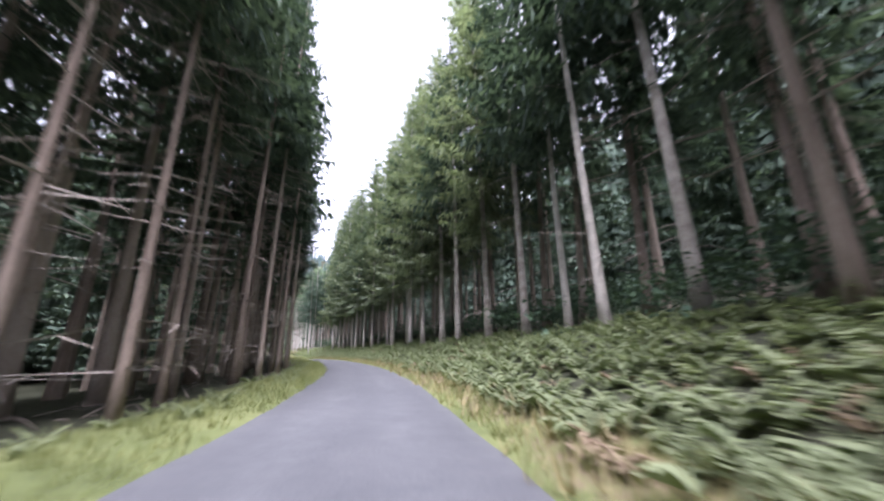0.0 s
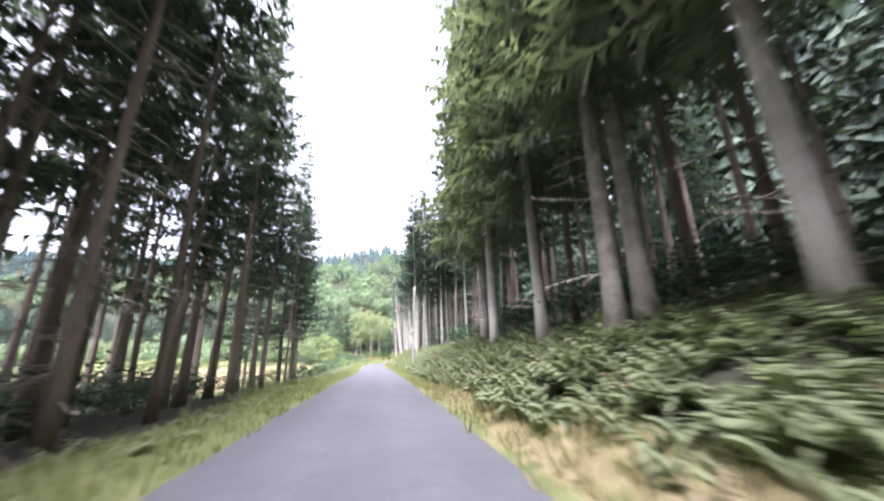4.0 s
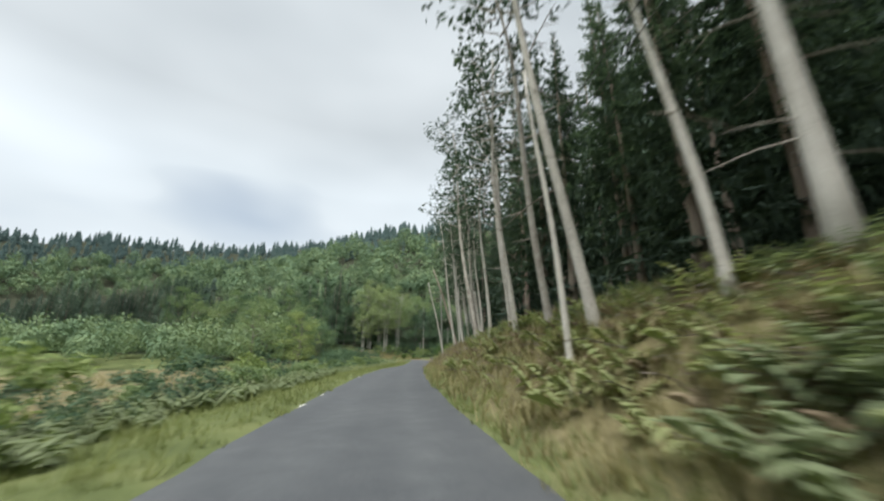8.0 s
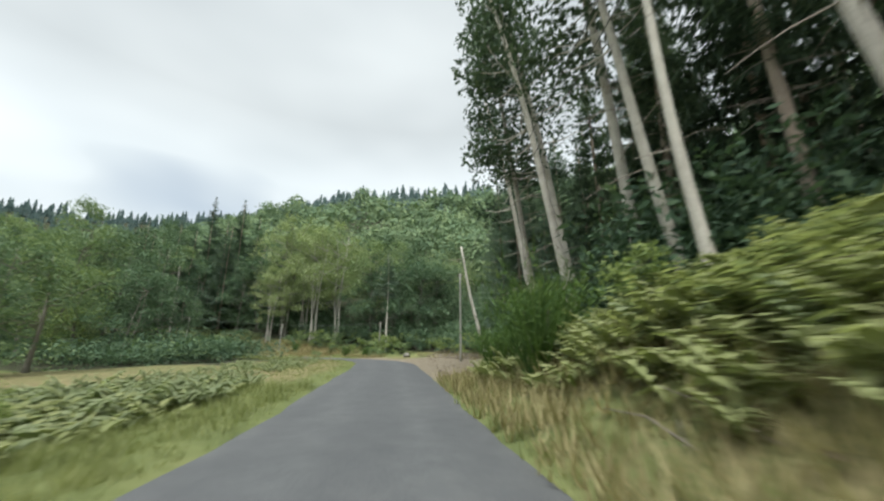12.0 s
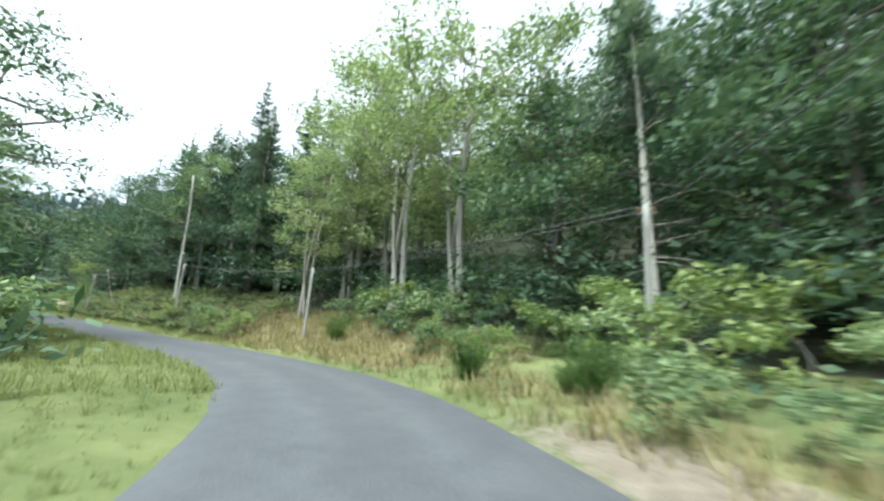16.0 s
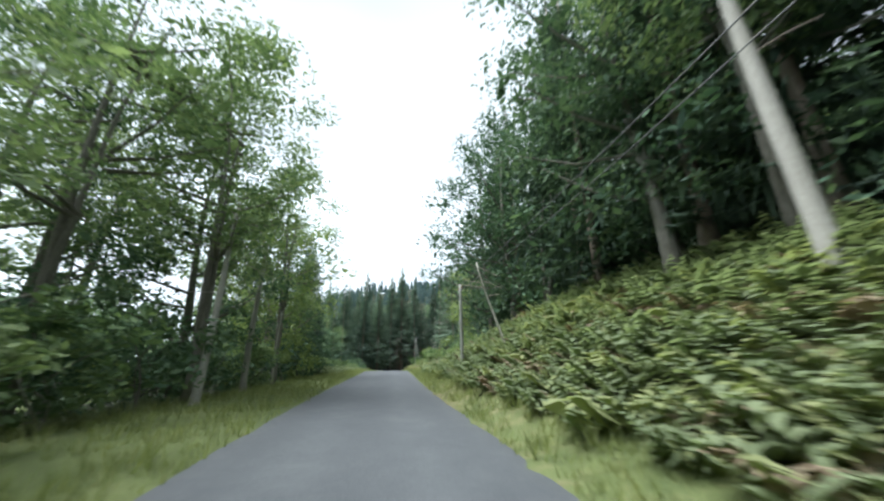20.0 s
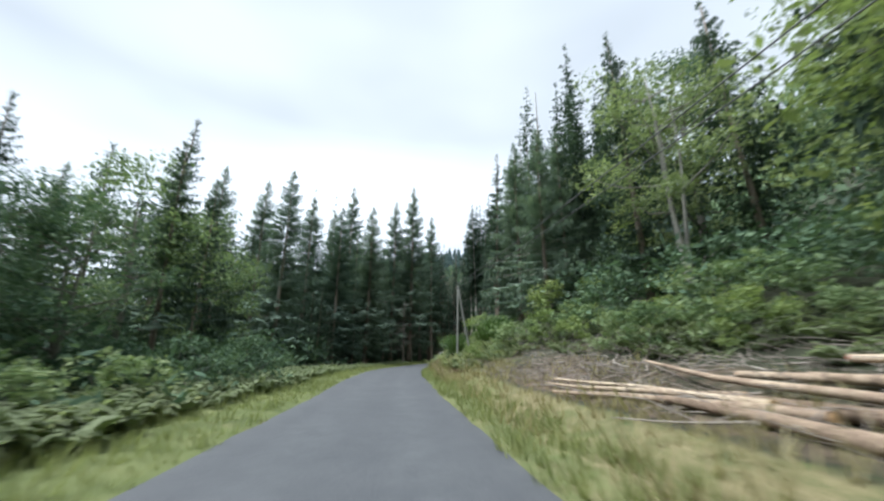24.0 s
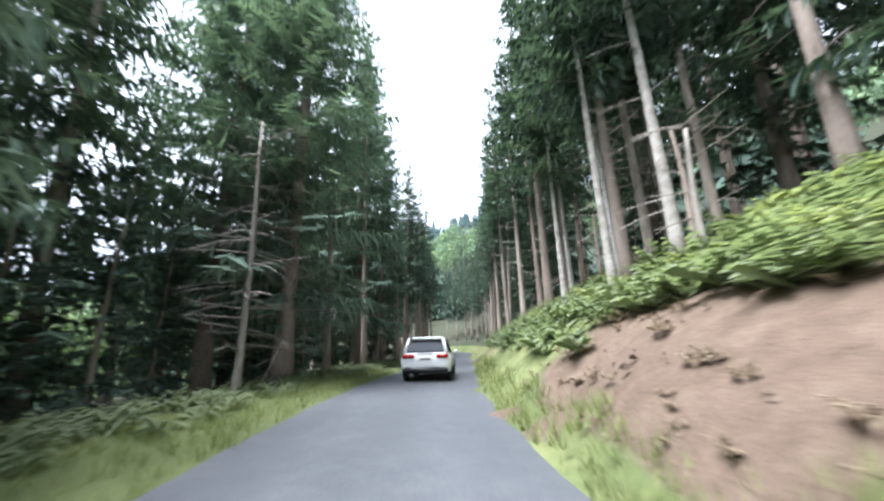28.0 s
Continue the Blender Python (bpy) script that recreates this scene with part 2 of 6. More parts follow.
M = {
    "road": asphalt(),
    "ground": soil_cover(),
    "bark": barky("spruce_bark", [(0.25, (0.11, 0.086, 0.07)), (0.5, (0.275, 0.222, 0.182)), (0.75, (0.45, 0.40, 0.34))]),
    "pale_bark": barky("pale_bark", [(0.28, (0.13, 0.112, 0.095)), (0.40, (0.34, 0.31, 0.27)), (0.54, (0.53, 0.50, 0.445)), (0.75, (0.66, 0.635, 0.58))], (1, 1, 1.3), 5.0),
    "ash_bark": barky("ash_bark", [(0.25, (0.13, 0.12, 0.105)), (0.5, (0.31, 0.295, 0.26)), (0.75, (0.47, 0.45, 0.405))], (1, 1, 0.6), 5.0),
    "grey_bark": barky("grey_bark", [(0.25, (0.06, 0.055, 0.045)), (0.5, (0.17, 0.16, 0.135)), (0.75, (0.30, 0.29, 0.25))]),
    "dead_wood": barky("dead_wood", [(0.25, (0.14, 0.115, 0.10)), (0.5, (0.29, 0.255, 0.22)), (0.75, (0.45, 0.42, 0.37))]),
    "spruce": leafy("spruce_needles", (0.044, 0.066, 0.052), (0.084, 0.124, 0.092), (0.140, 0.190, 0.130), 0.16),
    # paler copy of the spruce needles with daylight put into the colour
    "spruce_lit": leafy("lit_copy_spruce_needles", (0.080, 0.122, 0.098), (0.148, 0.208, 0.160), (0.225, 0.285, 0.205), 0.2),
    "larch": leafy("light_green_needles", (0.095, 0.125, 0.082), (0.160, 0.200, 0.125), (0.235, 0.272, 0.172), 0.3),
    # ridge needles: bluish aerial haze is put into the base colour
    "spruce_far": leafy("haze_toned_spruce_needles", (0.056, 0.096, 0.100), (0.090, 0.140, 0.138), (0.135, 0.188, 0.165), 0.1),
    "pine": leafy("pine_needles", (0.034, 0.058, 0.04), (0.07, 0.11, 0.072), (0.125, 0.17, 0.105), 0.15),
    "leaf": leafy("broad_leaves", (0.076, 0.122, 0.062), (0.170, 0.236, 0.112), (0.280, 0.335, 0.165), 0.26),
    # leaves of the far woods, tinted slightly blue to stand in for haze
    "leaf_far": leafy("haze_toned_broad_leaves", (0.066, 0.116, 0.076), (0.138, 0.205, 0.116), (0.235, 0.295, 0.142), 0.15, 0.8, 0.16, 0.1),
    # darker leaf copy: dark-leaved trees and shrubs, and shade painted into the undergrowth
    "leaf_dark": leafy("dark_shade_toned_leaves", (0.036, 0.068, 0.046), (0.086, 0.142, 0.084), (0.165, 0.230, 0.130), 0.2),
    "leaf_yellow": leafy("yellowish_broad_leaves", (0.095, 0.138, 0.050), (0.200, 0.258, 0.092), (0.300, 0.345, 0.142), 0.3),
    "leaf_pale": leafy("pale_ash_leaves", (0.125, 0.168, 0.082), (0.235, 0.288, 0.140), (0.335, 0.374, 0.198), 0.3),
    "fern": leafy("bracken_fronds", (0.138, 0.172, 0.096), (0.194, 0.230, 0.128), (0.252, 0.284, 0.162), 0.4, 0.75, 1.0, 0.2),
    # yellower copy of the bracken, brightened so that its colour carries the sunlight
    "fern_sun": leafy("yellow_sun_toned_fronds", (0.150, 0.178, 0.080), (0.222, 0.250, 0.112), (0.300, 0.318, 0.155), 0.4, 0.75, 1.0, 0.25),
    "fern_dry": leafy("dry_bracken_fronds", (0.165, 0.122, 0.082), (0.262, 0.205, 0.138), (0.345, 0.290, 0.205), 0.25),
    "broom": leafy("broom_twigs", (0.04, 0.078, 0.022), (0.085, 0.145, 0.036), (0.145, 0.205, 0.055), 0.25),
    "grass": leafy("grass_blades", (0.098, 0.122, 0.048), (0.182, 0.206, 0.082), (0.268, 0.282, 0.122), 0.36),
    "grass_dry": leafy("dry_grass_blades", (0.155, 0.130, 0.066), (0.285, 0.248, 0.128), (0.390, 0.348, 0.200), 0.3),
    "stone": mottled("grey_stone", [(0.3, (0.085, 0.082, 0.070)), (0.5, (0.185, 0.175, 0.155)), (0.7, (0.30, 0.285, 0.25))], 4.0, 30.0, bump=0.8, dist=0.04),
    "clod": mottled("crumbled_earth", [(0.3, (0.085, 0.062, 0.048)), (0.5, (0.150, 0.112, 0.086)), (0.7, (0.22, 0.17, 0.135))], 5.0, 40.0),
    "pole": barky("weathered_pole_wood", [(0.25, (0.14, 0.14, 0.125)), (0.5, (0.25, 0.25, 0.225)), (0.75, (0.36, 0.36, 0.33))], (1, 1, 0.08), 8.0, 0.4),
    "log_bark": barky("log_bark", [(0.32, (0.10, 0.07, 0.05)), (0.45, (0.29, 0.215, 0.155)), (0.60, (0.54, 0.44, 0.32))], (1, 1, 1), 3.2, 0.9),
    "log_end": mottled("sawn_log_end", [(0.3, (0.42, 0.25, 0.12)), (0.5, (0.58, 0.38, 0.20)), (0.7, (0.70, 0.50, 0.29))], 7.0, 60.0),
    "log_end_red": mottled("red_marked_log_end", [(0.3, (0.38, 0.045, 0.04)), (0.5, (0.55, 0.085, 0.07)), (0.7, (0.62, 0.2, 0.14))], 6.0, 50.0),
    "paint": mottled("worn_white_road_paint", [(0.3, (0.42, 0.41, 0.39)), (0.5, (0.68, 0.67, 0.64)), (0.7, (0.80, 0.79, 0.76))], 5.0, 50.0),
    "car_white": plain("white_car_paint", (0.80, 0.80, 0.79), 0.28, 0.0, 0.7),
    "black": plain("black_plastic", (0.025, 0.025, 0.027), 0.55),
    "rubber": plain("tyre_rubber", (0.022, 0.022, 0.022), 0.85),
    "alloy": plain("grey_alloy", (0.42, 0.42, 0.43), 0.35, 0.9),
    "chrome": plain("chrome", (0.72, 0.72, 0.73), 0.15, 1.0),
    "lamp_red": plain("red_tail_lamp", (0.36, 0.018, 0.015), 0.18, 0.0, 0.6),
    "plate": plain("pale_number_plate", (0.74, 0.74, 0.70), 0.5),
    "wire": plain("grey_cable", (0.10, 0.10, 0.10), 0.6, 0.3),
    "iron": plain("galvanised_iron", (0.17, 0.165, 0.155), 0.65, 0.4),
    "insulator": plain("brown_ceramic", (0.14, 0.07, 0.045), 0.25),
}
glass_m, _, glass_b = material("tinted_car_glass")
glass_b.inputs["Base Color"].default_value = (0.03, 0.035, 0.04, 1)
glass_b.inputs["Roughness"].default_value = 0.06
glass_b.inputs["Specular IOR Level"].default_value = 0.7
M["glass"] = glass_m

# ---- lie of the land: the road's middle line and the heights beside it ----
BACK, FORTH = 70, 130


def middle_line():
    """The road's middle, a point each metre: place, time at which the car is there, way to the right."""
    rows = np.array(PATH)[:, :4]
    key = np.concatenate([[0], np.cumsum(np.linalg.norm(np.diff(rows[:, 1:3], axis=0), axis=1))])
    grid = np.arange(0, key[-1], 0.25)
    pts = np.stack([np.interp(grid, key, rows[:, k]) for k in (1, 2, 3, 0)], 1)
    box = np.ones(25) / 25
    for k in range(3):
        padded = np.concatenate([2 * pts[0, k] - pts[24:0:-1, k], pts[:, k], 2 * pts[-1, k] - pts[-2:-26:-1, k]])
        pts[:, k] = np.convolve(padded, box, "same")[24:-24]
    d = np.gradient(pts[:, :2], axis=0)
    d /= np.linalg.norm(d, axis=1)[:, None]
    right = np.stack([d[:, 1], -d[:, 0]], 1)
    drift = np.interp(pts[:, 3], [0, 3, 6, 8, 9, 11, 12, 12.5, 14.5, 16, 17, 18.5, 20, 21.5, 25, 26.5, 28], [0, 0.4, 0, 0.15, 0, -0.45, -0.1, 0.1, 0.5, 0.95, 1.25, 0.8, 0.27, -0.05, 0, -0.3, 0])
    drift = np.convolve(np.pad(drift, 12, 'edge'), box, 'valid')
    pts[:, :2] -= right * (0.45 - drift)[:, None]
    pts[:, 2] -= 1.3
    pts = pts[::4]
    lead = []
    a = math.atan2(d[0, 1], d[0, 0])
    p = pts[0].copy()
    for k in range(BACK):
        a += 0.004
        p = p - np.array([math.cos(a), math.sin(a), 0.012, 1 / 14])
        lead.append(p.copy())
    tail = []
    a = math.atan2(d[-1, 1], d[-1, 0])
    p = pts[-1].copy()
    for k in range(FORTH):
        a += -0.0125 if k < 16 else (0.0 if k < 62 else 0.02)
        p = p + np.array([math.cos(a), math.sin(a), 0.01, 1 / 10])
        tail.append(p.copy())
    return np.array(lead[::-1] + list(pts) + tail)


LINE = middle_line()
LDIR = np.gradient(LINE[:, :2], axis=0)
LDIR /= np.linalg.norm(LDIR, axis=1)[:, None]
LRIGHT = np.stack([LDIR[:, 1], -LDIR[:, 0]], 1)

# heights above the road at these distances from its middle, by the time at which the car passes
RIGHT_AT = [2.0, 2.5, 3.3, 4.6, 6.2, 9, 15, 40, 90, 170]
RIGHT_A = {0: [0, 0.05, 0.25, 0.75, 1.4, 2.2, 3.4, 8, 16, 26], 4: [0, 0.05, 0.3, 1.0, 1.7, 2.6, 4, 9, 18, 28], 7: [0, 0.05, 0.45, 1.4, 2.2, 3.1, 4.5, 10, 20, 30],
           9: [0, 0.05, 0.55, 1.7, 2.6, 3.4, 4.8, 10, 20, 32], 11: [0, 0.05, 0.5, 1.5, 2.4, 3.5, 5, 12, 24, 36], 12.4: [0, 0.05, 0.5, 1.6, 2.5, 3.6, 5.4, 14, 30, 45],
           13.6: [0, 0.03, 0.08, 0.12, 0.2, 0.6, 2.2, 13, 35, 74]}
RIGHT_B = {15.2: [0, 0.02, 0.05, 0.1, 0.16, 0.4, 1.8, 13, 38, 84], 16.5: [0, 0.04, 0.12, 0.22, 0.35, 0.8, 1.9, 13, 42, 92], 18: [0, 0.05, 0.3, 0.8, 1.4, 2.2, 4, 15, 43, 94],
           19.5: [0, 0.06, 0.4, 1.1, 2.0, 3.4, 6, 16, 43, 94], 21.8: [0, 0.06, 0.5, 1.4, 2.5, 4.1, 6.6, 16, 43, 94], 23.2: [0, 0.03, 0.1, 0.2, 0.35, 0.9, 3, 14, 44, 100],
           25.6: [0, 0.03, 0.12, 0.4, 0.8, 1.6, 3.6, 14, 43, 98], 26.6: [0, 0.05, 0.4, 1.1, 1.8, 3.2, 6, 15, 43, 98], 28.2: [0, 0.06, 0.9, 1.9, 2.7, 4.2, 7, 15, 43, 98]}
LEFT_AT = [2.0, 2.5, 3.5, 5, 8, 15, 40, 120]
LEFT = {0: [0, 0.02, 0.02, -0.1, -0.3, -0.8, -2, -3], 4.6: [0, 0.02, 0, -0.1, -0.4, -1, -1.6, -2], 6: [0, 0.02, 0, -0.2, -0.8, -1.1, -1.3, -1.5],
        11: [0, 0.02, 0, -0.2, -0.7, -0.9, -1.1, -1.4], 13.2: [0, 0.02, 0.02, 0.02, 0, -0.1, -0.4, -1], 15.2: [0, 0.02, 0.03, 0.04, 0, -0.1, -0.3, -1],
        17: [0, 0.02, 0.04, 0.06, 0.05, -0.2, -1, -3], 19: [0, 0.02, 0, -0.1, -0.4, -1.2, -3.5, -6], 23: [0, 0.02, 0, 0, -0.3, -1, -4, -8], 28: [0, 0.03, 0.05, 0.05, -0.2, -0.8, -4, -8]}
KNOTS_R = np.array([[t, *h] for t, h in (*RIGHT_A.items(), *RIGHT_B.items())])
KNOTS_L = np.array([[t, *h] for t, h in LEFT.items()])


def side_height(t, d):
    """Height above the road's middle at the signed distance d (right is positive); t and d are arrays of one shape."""
    out = np.zeros(d.shape)
    for knots, at, sign in ((KNOTS_R, RIGHT_AT, 1), (KNOTS_L, LEFT_AT, -1)):
        a = np.clip(sign * d, 0, at[-1])
        k = np.clip(np.searchsorted(knots[:, 0], t) - 1, 0, len(knots) - 2)
        w = np.clip((t - knots[k, 0]) / (knots[k + 1, 0] - knots[k, 0]), 0, 1)
        w = w * w * (3 - 2 * w)
        j = np.clip(np.searchsorted(at, a) - 1, 0, len(at) - 2)
        at_ = np.array(at)
        u = np.clip((a - at_[j]) / (at_[j + 1] - at_[j]), 0, 1)
        lo = knots[k, 1 + j] * (1 - u) + knots[k, 2 + j] * u
        hi = knots[k + 1, 1 + j] * (1 - u) + knots[k + 1, 2 + j] * u
        out += np.where(sign * d > 0, lo * (1 - w) + hi * w, 0)
    return out


def ripple(x, y):
    return (np.sin(x * 0.9 + 1.3 * np.sin(y * 0.7)) * np.sin(y * 1.1 + 0.8 * np.sin(x * 0.5)) * 0.5 + np.sin(x * 2.3 + y * 1.7) * 0.25 + np.sin(x * 0.23 + 1.4 * np.sin(y * 0.17)) * np.sin(y * 0.26 + 1.2 * np.sin(x * 0.11)) * 0.9)


def locate(x, y):
    """Signed distance from the road's middle, and the nearest point's number."""
    x, y = np.atleast_1d(x).astype(float), np.atleast_1d(y).astype(float)
    best, num = np.empty(len(x)), np.empty(len(x), int)
    for a in range(0, len(x), 4000):
        dx, dy = x[a:a + 4000, None] - LINE[:, 0], y[a:a + 4000, None] - LINE[:, 1]
        q = dx * dx + dy * dy
        i = q.argmin(1)
        num[a:a + 4000] = i
        r = np.arange(len(i))
        best[a:a + 4000] = np.sqrt(q[r, i]) * np.where(dx[r, i] * LRIGHT[i, 0] + dy[r, i] * LRIGHT[i, 1] >= 0, 1, -1)
    return best, num


def height(x, y):
    """Height of the ground, drawn together softly where two stretches of road are about as near."""
    x, y = np.atleast_1d(x).astype(float), np.atleast_1d(y).astype(float)
    z = np.empty(len(x))
    for a in range(0, len(x), 3000):
        dx, dy = x[a:a + 3000, None] - LINE[::3, 0], y[a:a + 3000, None] - LINE[::3, 1]
        r = np.sqrt(dx * dx + dy * dy)
        sign = np.where(dx * LRIGHT[::3, 0] + dy * LRIGHT[::3, 1] >= 0, 1, -1)
        near = r.min(1, keepdims=True)
        w = np.exp(-(r - near) / (0.25 + 0.12 * near))
        t = np.broadcast_to(LINE[::3, 3], r.shape)
        # distance across the road where the point lies beside it
        h = LINE[::3, 2] + side_height(t, sign * np.minimum(r, near + 0.0 * r))
        z[a:a + 3000] = (w * h).sum(1) / w.sum(1)
    d, _ = locate(x, y)
    soft = np.clip((np.abs(d) - 2.2) / 3, 0, 1)
    return z + ripple(x, y) * 0.09 * soft


def beside(t, d):
    """Place on the ground at the distance d from the road's middle where the car passes at t."""
    i = np.interp(t, LINE[:, 3], np.arange(len(LINE)))
    k = int(min(max(i, 0), len(LINE) - 2))
    f = i - k
    p = LINE[k, :2] * (1 - f) + LINE[k + 1, :2] * f + LRIGHT[k] * d
    return float(p[0]), float(p[1]), float(height(p[0], p[1])[0])

# ---- helpers for meshes ----
rng = np.random.default_rng(7)


def tri_mesh(name, V, T, mats, which=None, smooth=False, attr=None):
    """A mesh of triangles from arrays; which: the material of each; attr: (name, colour at each vertex)."""
    V, T = np.asarray(V, np.float32).reshape(-1, 3), np.asarray(T, np.int32).reshape(-1, 3)
    me = bpy.data.meshes.new(name)
    me.vertices.add(len(V))
    me.vertices.foreach_set("co", V.ravel())
    me.loops.add(len(T) * 3)
    me.loops.foreach_set("vertex_index", T.ravel())
    me.polygons.add(len(T))
    me.polygons.foreach_set("loop_start", np.arange(0, len(T) * 3, 3, dtype=np.int32))
    for m in mats if isinstance(mats, (list, tuple)) else [mats]:
        me.materials.append(m)
    if which is not None:
        me.polygons.foreach_set("material_index", np.asarray(which, np.int32))
    me.polygons.foreach_set("use_smooth", np.full(len(T), smooth))
    if attr is not None:
        a = me.attributes.new(attr[0], "FLOAT_COLOR", "POINT")
        a.data.foreach_set("color", np.asarray(attr[1], np.float32).ravel())
    me.update(calc_edges=True)
    me.validate()
    return me


def merge(pieces):
    V, T, n = [], [], 0
    for v, t in pieces:
        V.append(v)
        T.append(np.asarray(t) + n)
        n += len(v)
    return np.concatenate(V), np.concatenate(T)


def tube(P, r, n=7, cap=True, rough=0.0):
    """A tapered tube along the points P with the radii r."""
    P, r = np.asarray(P, float), np.asarray(r, float)
    d = np.gradient(P, axis=0)
    d /= np.linalg.norm(d, axis=1)[:, None] + 1e-9
    ref = np.array([1.0, 0, 0]) if abs(d[0, 0]) < 0.8 else np.array([0, 1.0, 0])
    u = np.cross(d, ref)
    u /= np.linalg.norm(u, axis=1)[:, None] + 1e-9
    w = np.cross(d, u)
    a = np.arange(n) / n * 2 * np.pi
    rr = r[:, None] * (1 + (rng.uniform(-rough, rough, (len(P), n)) if rough else 0))
    V = P[:, None] + rr[..., None] * (np.cos(a)[None, :, None] * u[:, None] + np.sin(a)[None, :, None] * w[:, None])
    k = np.arange(len(P) - 1)[:, None] * n
    j, j2 = np.arange(n), (np.arange(n) + 1) % n
    A, B, C, D = k + j, k + j2, k + n + j, k + n + j2
    T = np.concatenate([np.stack([A, B, D], -1).reshape(-1, 3), np.stack([A, D, C], -1).reshape(-1, 3)])
    V = V.reshape(-1, 3)
    if cap:
        V = np.concatenate([V, P[:1], P[-1:]])
        e = len(V)
        last = (len(P) - 1) * n
        T = np.concatenate([T, np.stack([j2, j, np.full(n, e - 2)], 1), np.stack([last + j, last + j2, np.full(n, e - 1)], 1)])
    return V, T


def part(name, mesh, parent, label=""):
    ob = new(name, mesh)
    ob.parent = parent
    return tagged(ob, label)


def thing(name, label, category, group="", m=None, kind=""):
    ob = new(name)
    ob.empty_display_size = 0.2
    if m is not None:
        ob.matrix_world = m
    return tagged(ob, label, category, group, kind)


def stuff(name, pieces, mat, label, category):
    V, T = merge(pieces)
    return tagged(new(name, tri_mesh(name, V, T, mat)), label, category, kind="stuff")


def placed(V, x, y, z, turn=0.0, size=1.0, lean=(0.0, 0.0)):
    c, s = math.cos(turn), math.sin(turn)
    W = V * size
    W = np.stack([W[:, 0] * c - W[:, 1] * s + W[:, 2] * lean[0], W[:, 0] * s + W[:, 1] * c + W[:, 2] * lean[1], W[:, 2]], 1)
    return W + (x, y, z)


# ---- ground ----


def cover_masks(t, d, x, y):
    """Dryness, needle litter and bare earth at places beside the road."""
    n = ripple(x * 0.6, y * 0.6) * 0.25
    right, a = d > 0, np.abs(d)

    def span(v, lo, hi, soft):
        return np.clip((v - lo) / soft, 0, 1) * np.clip((hi - v) / soft, 0, 1)

    def step(v, at, soft):
        return np.clip((v - at) / soft + 0.5, 0, 1)

    dry = np.where(right & (t > 5), 0.30, 0.14)
    dry = np.where(right, np.maximum(dry, span(t, -4.0, 5.6, 0.5) * span(a, 1.9, 3.8, 0.5) * 0.46), dry)
    dry = np.where(right, np.maximum(dry, span(t, 7.6, 12.9, 0.8) * span(a, 2.0, 7.5, 0.8) * 0.62), dry)
    dry = np.where(right, np.maximum(dry, span(t, 12.6, 17.2, 0.6) * span(a, 2.0, 6.5, 0.8) * 0.4), dry)
    dry = np.where(right, np.maximum(dry, span(t, 16.8, 19.3, 0.5) * span(a, 2.0, 7.5, 0.8) * 0.6), dry)
    dry = np.where(right, np.maximum(dry, span(t, 23.0, 28.4, 0.6) * span(a, 2.0, 8.0, 0.8) * 0.4), dry)
    dry = np.where(~right, np.maximum(dry, span(t, 5.6, 13.4, 0.8) * step(a, 12, 4) * np.clip((110 - a) / 60, 0, 1) * 0.6), dry)
    dry = np.where(~right, np.maximum(dry, span(t, 13.0, 16.8, 0.6) * step(a, 2.6, 1.5) * 0.48), dry)
    wood = np.where(right, step(a, 7.0, 2), step(a, 4.8, 1.6)) * 0.95
    wood = np.where(~right, wood * np.clip(1 - span(t, 16.2, 23.4, 0.6) * (a < 6.6), 0, 1), wood)
    wood = wood * np.where(right, 1, np.clip((75 - a) / 40, 0, 1))
    wood = np.where(right, np.maximum(wood, span(t, 23.2, 25.9, 0.4) * span(a, 4.0, 9.2, 0.8) * 0.85), wood)
    wood = np.where(right, np.maximum(wood, span(t, -9, 7.6, 0.5) * step(a, 3.4, 1) * 0.6), wood)
    wood = np.maximum(wood, np.clip((t - 29.3) / 0.6, 0, 1) * step(a, 3.6, 1.2) * 0.95)
    wood = np.where(~right & (t > 16), wood * np.clip((21 - a) / 4, 0, 1), wood)
    open_left = span(t, 5.3, 16.3, 0.7)
    wood = np.where(right, wood * (1 - span(t, 13.0, 19.0, 0.8) * (a < 9)), wood * (1 - open_left))
    earth = np.where(right, span(t, 27.85, 28.95, 0.3) * span(a, 2.3, 5.0, 0.5) * 0.92, 0)
    gravel = np.where(right, np.maximum(span(t, 13.0, 16.0, 0.5) * span(a, 1.6, 8.5, 0.8) * 0.72, span(t, 13.0, 17.0, 0.7) * span(a, 1.6, 3.8, 0.6) * 0.7), 0)
    earth = np.where(right, np.maximum(earth, span(t, 23.2, 25.9, 0.4) * span(a, 3.9, 8.6, 0.8) * 0.40), earth)
    earth = np.where(right, np.maximum(earth, span(t, 8.2, 12.2, 0.6) * span(a, 2.9, 6.4, 0.8) * 0.47), earth)
    earth = np.where(right, np.maximum(earth, span(t, -3.0, 2.6, 0.8) * span(a, 1.8, 3.5, 0.6) * 0.42), earth)
    earth = np.maximum(earth, np.clip((2.3 - a) / 0.4, 0, 1) * 0.36)
    m = np.stack([np.clip(dry + n * 0.5, 0, 1), np.clip(wood + n * 0.2, 0, 1), np.clip(earth + n * 0.35, 0, 1), np.clip(gravel + n * 0.25, 0, 1)], 1)
    return m


def grid_tris(rows, cols):
    i = np.arange(rows - 1)[:, None] * cols + np.arange(cols - 1)
    i = i.ravel()
    return np.concatenate([np.stack([i, i + 1, i + cols + 1], 1), np.stack([i, i + cols + 1, i + cols], 1)])


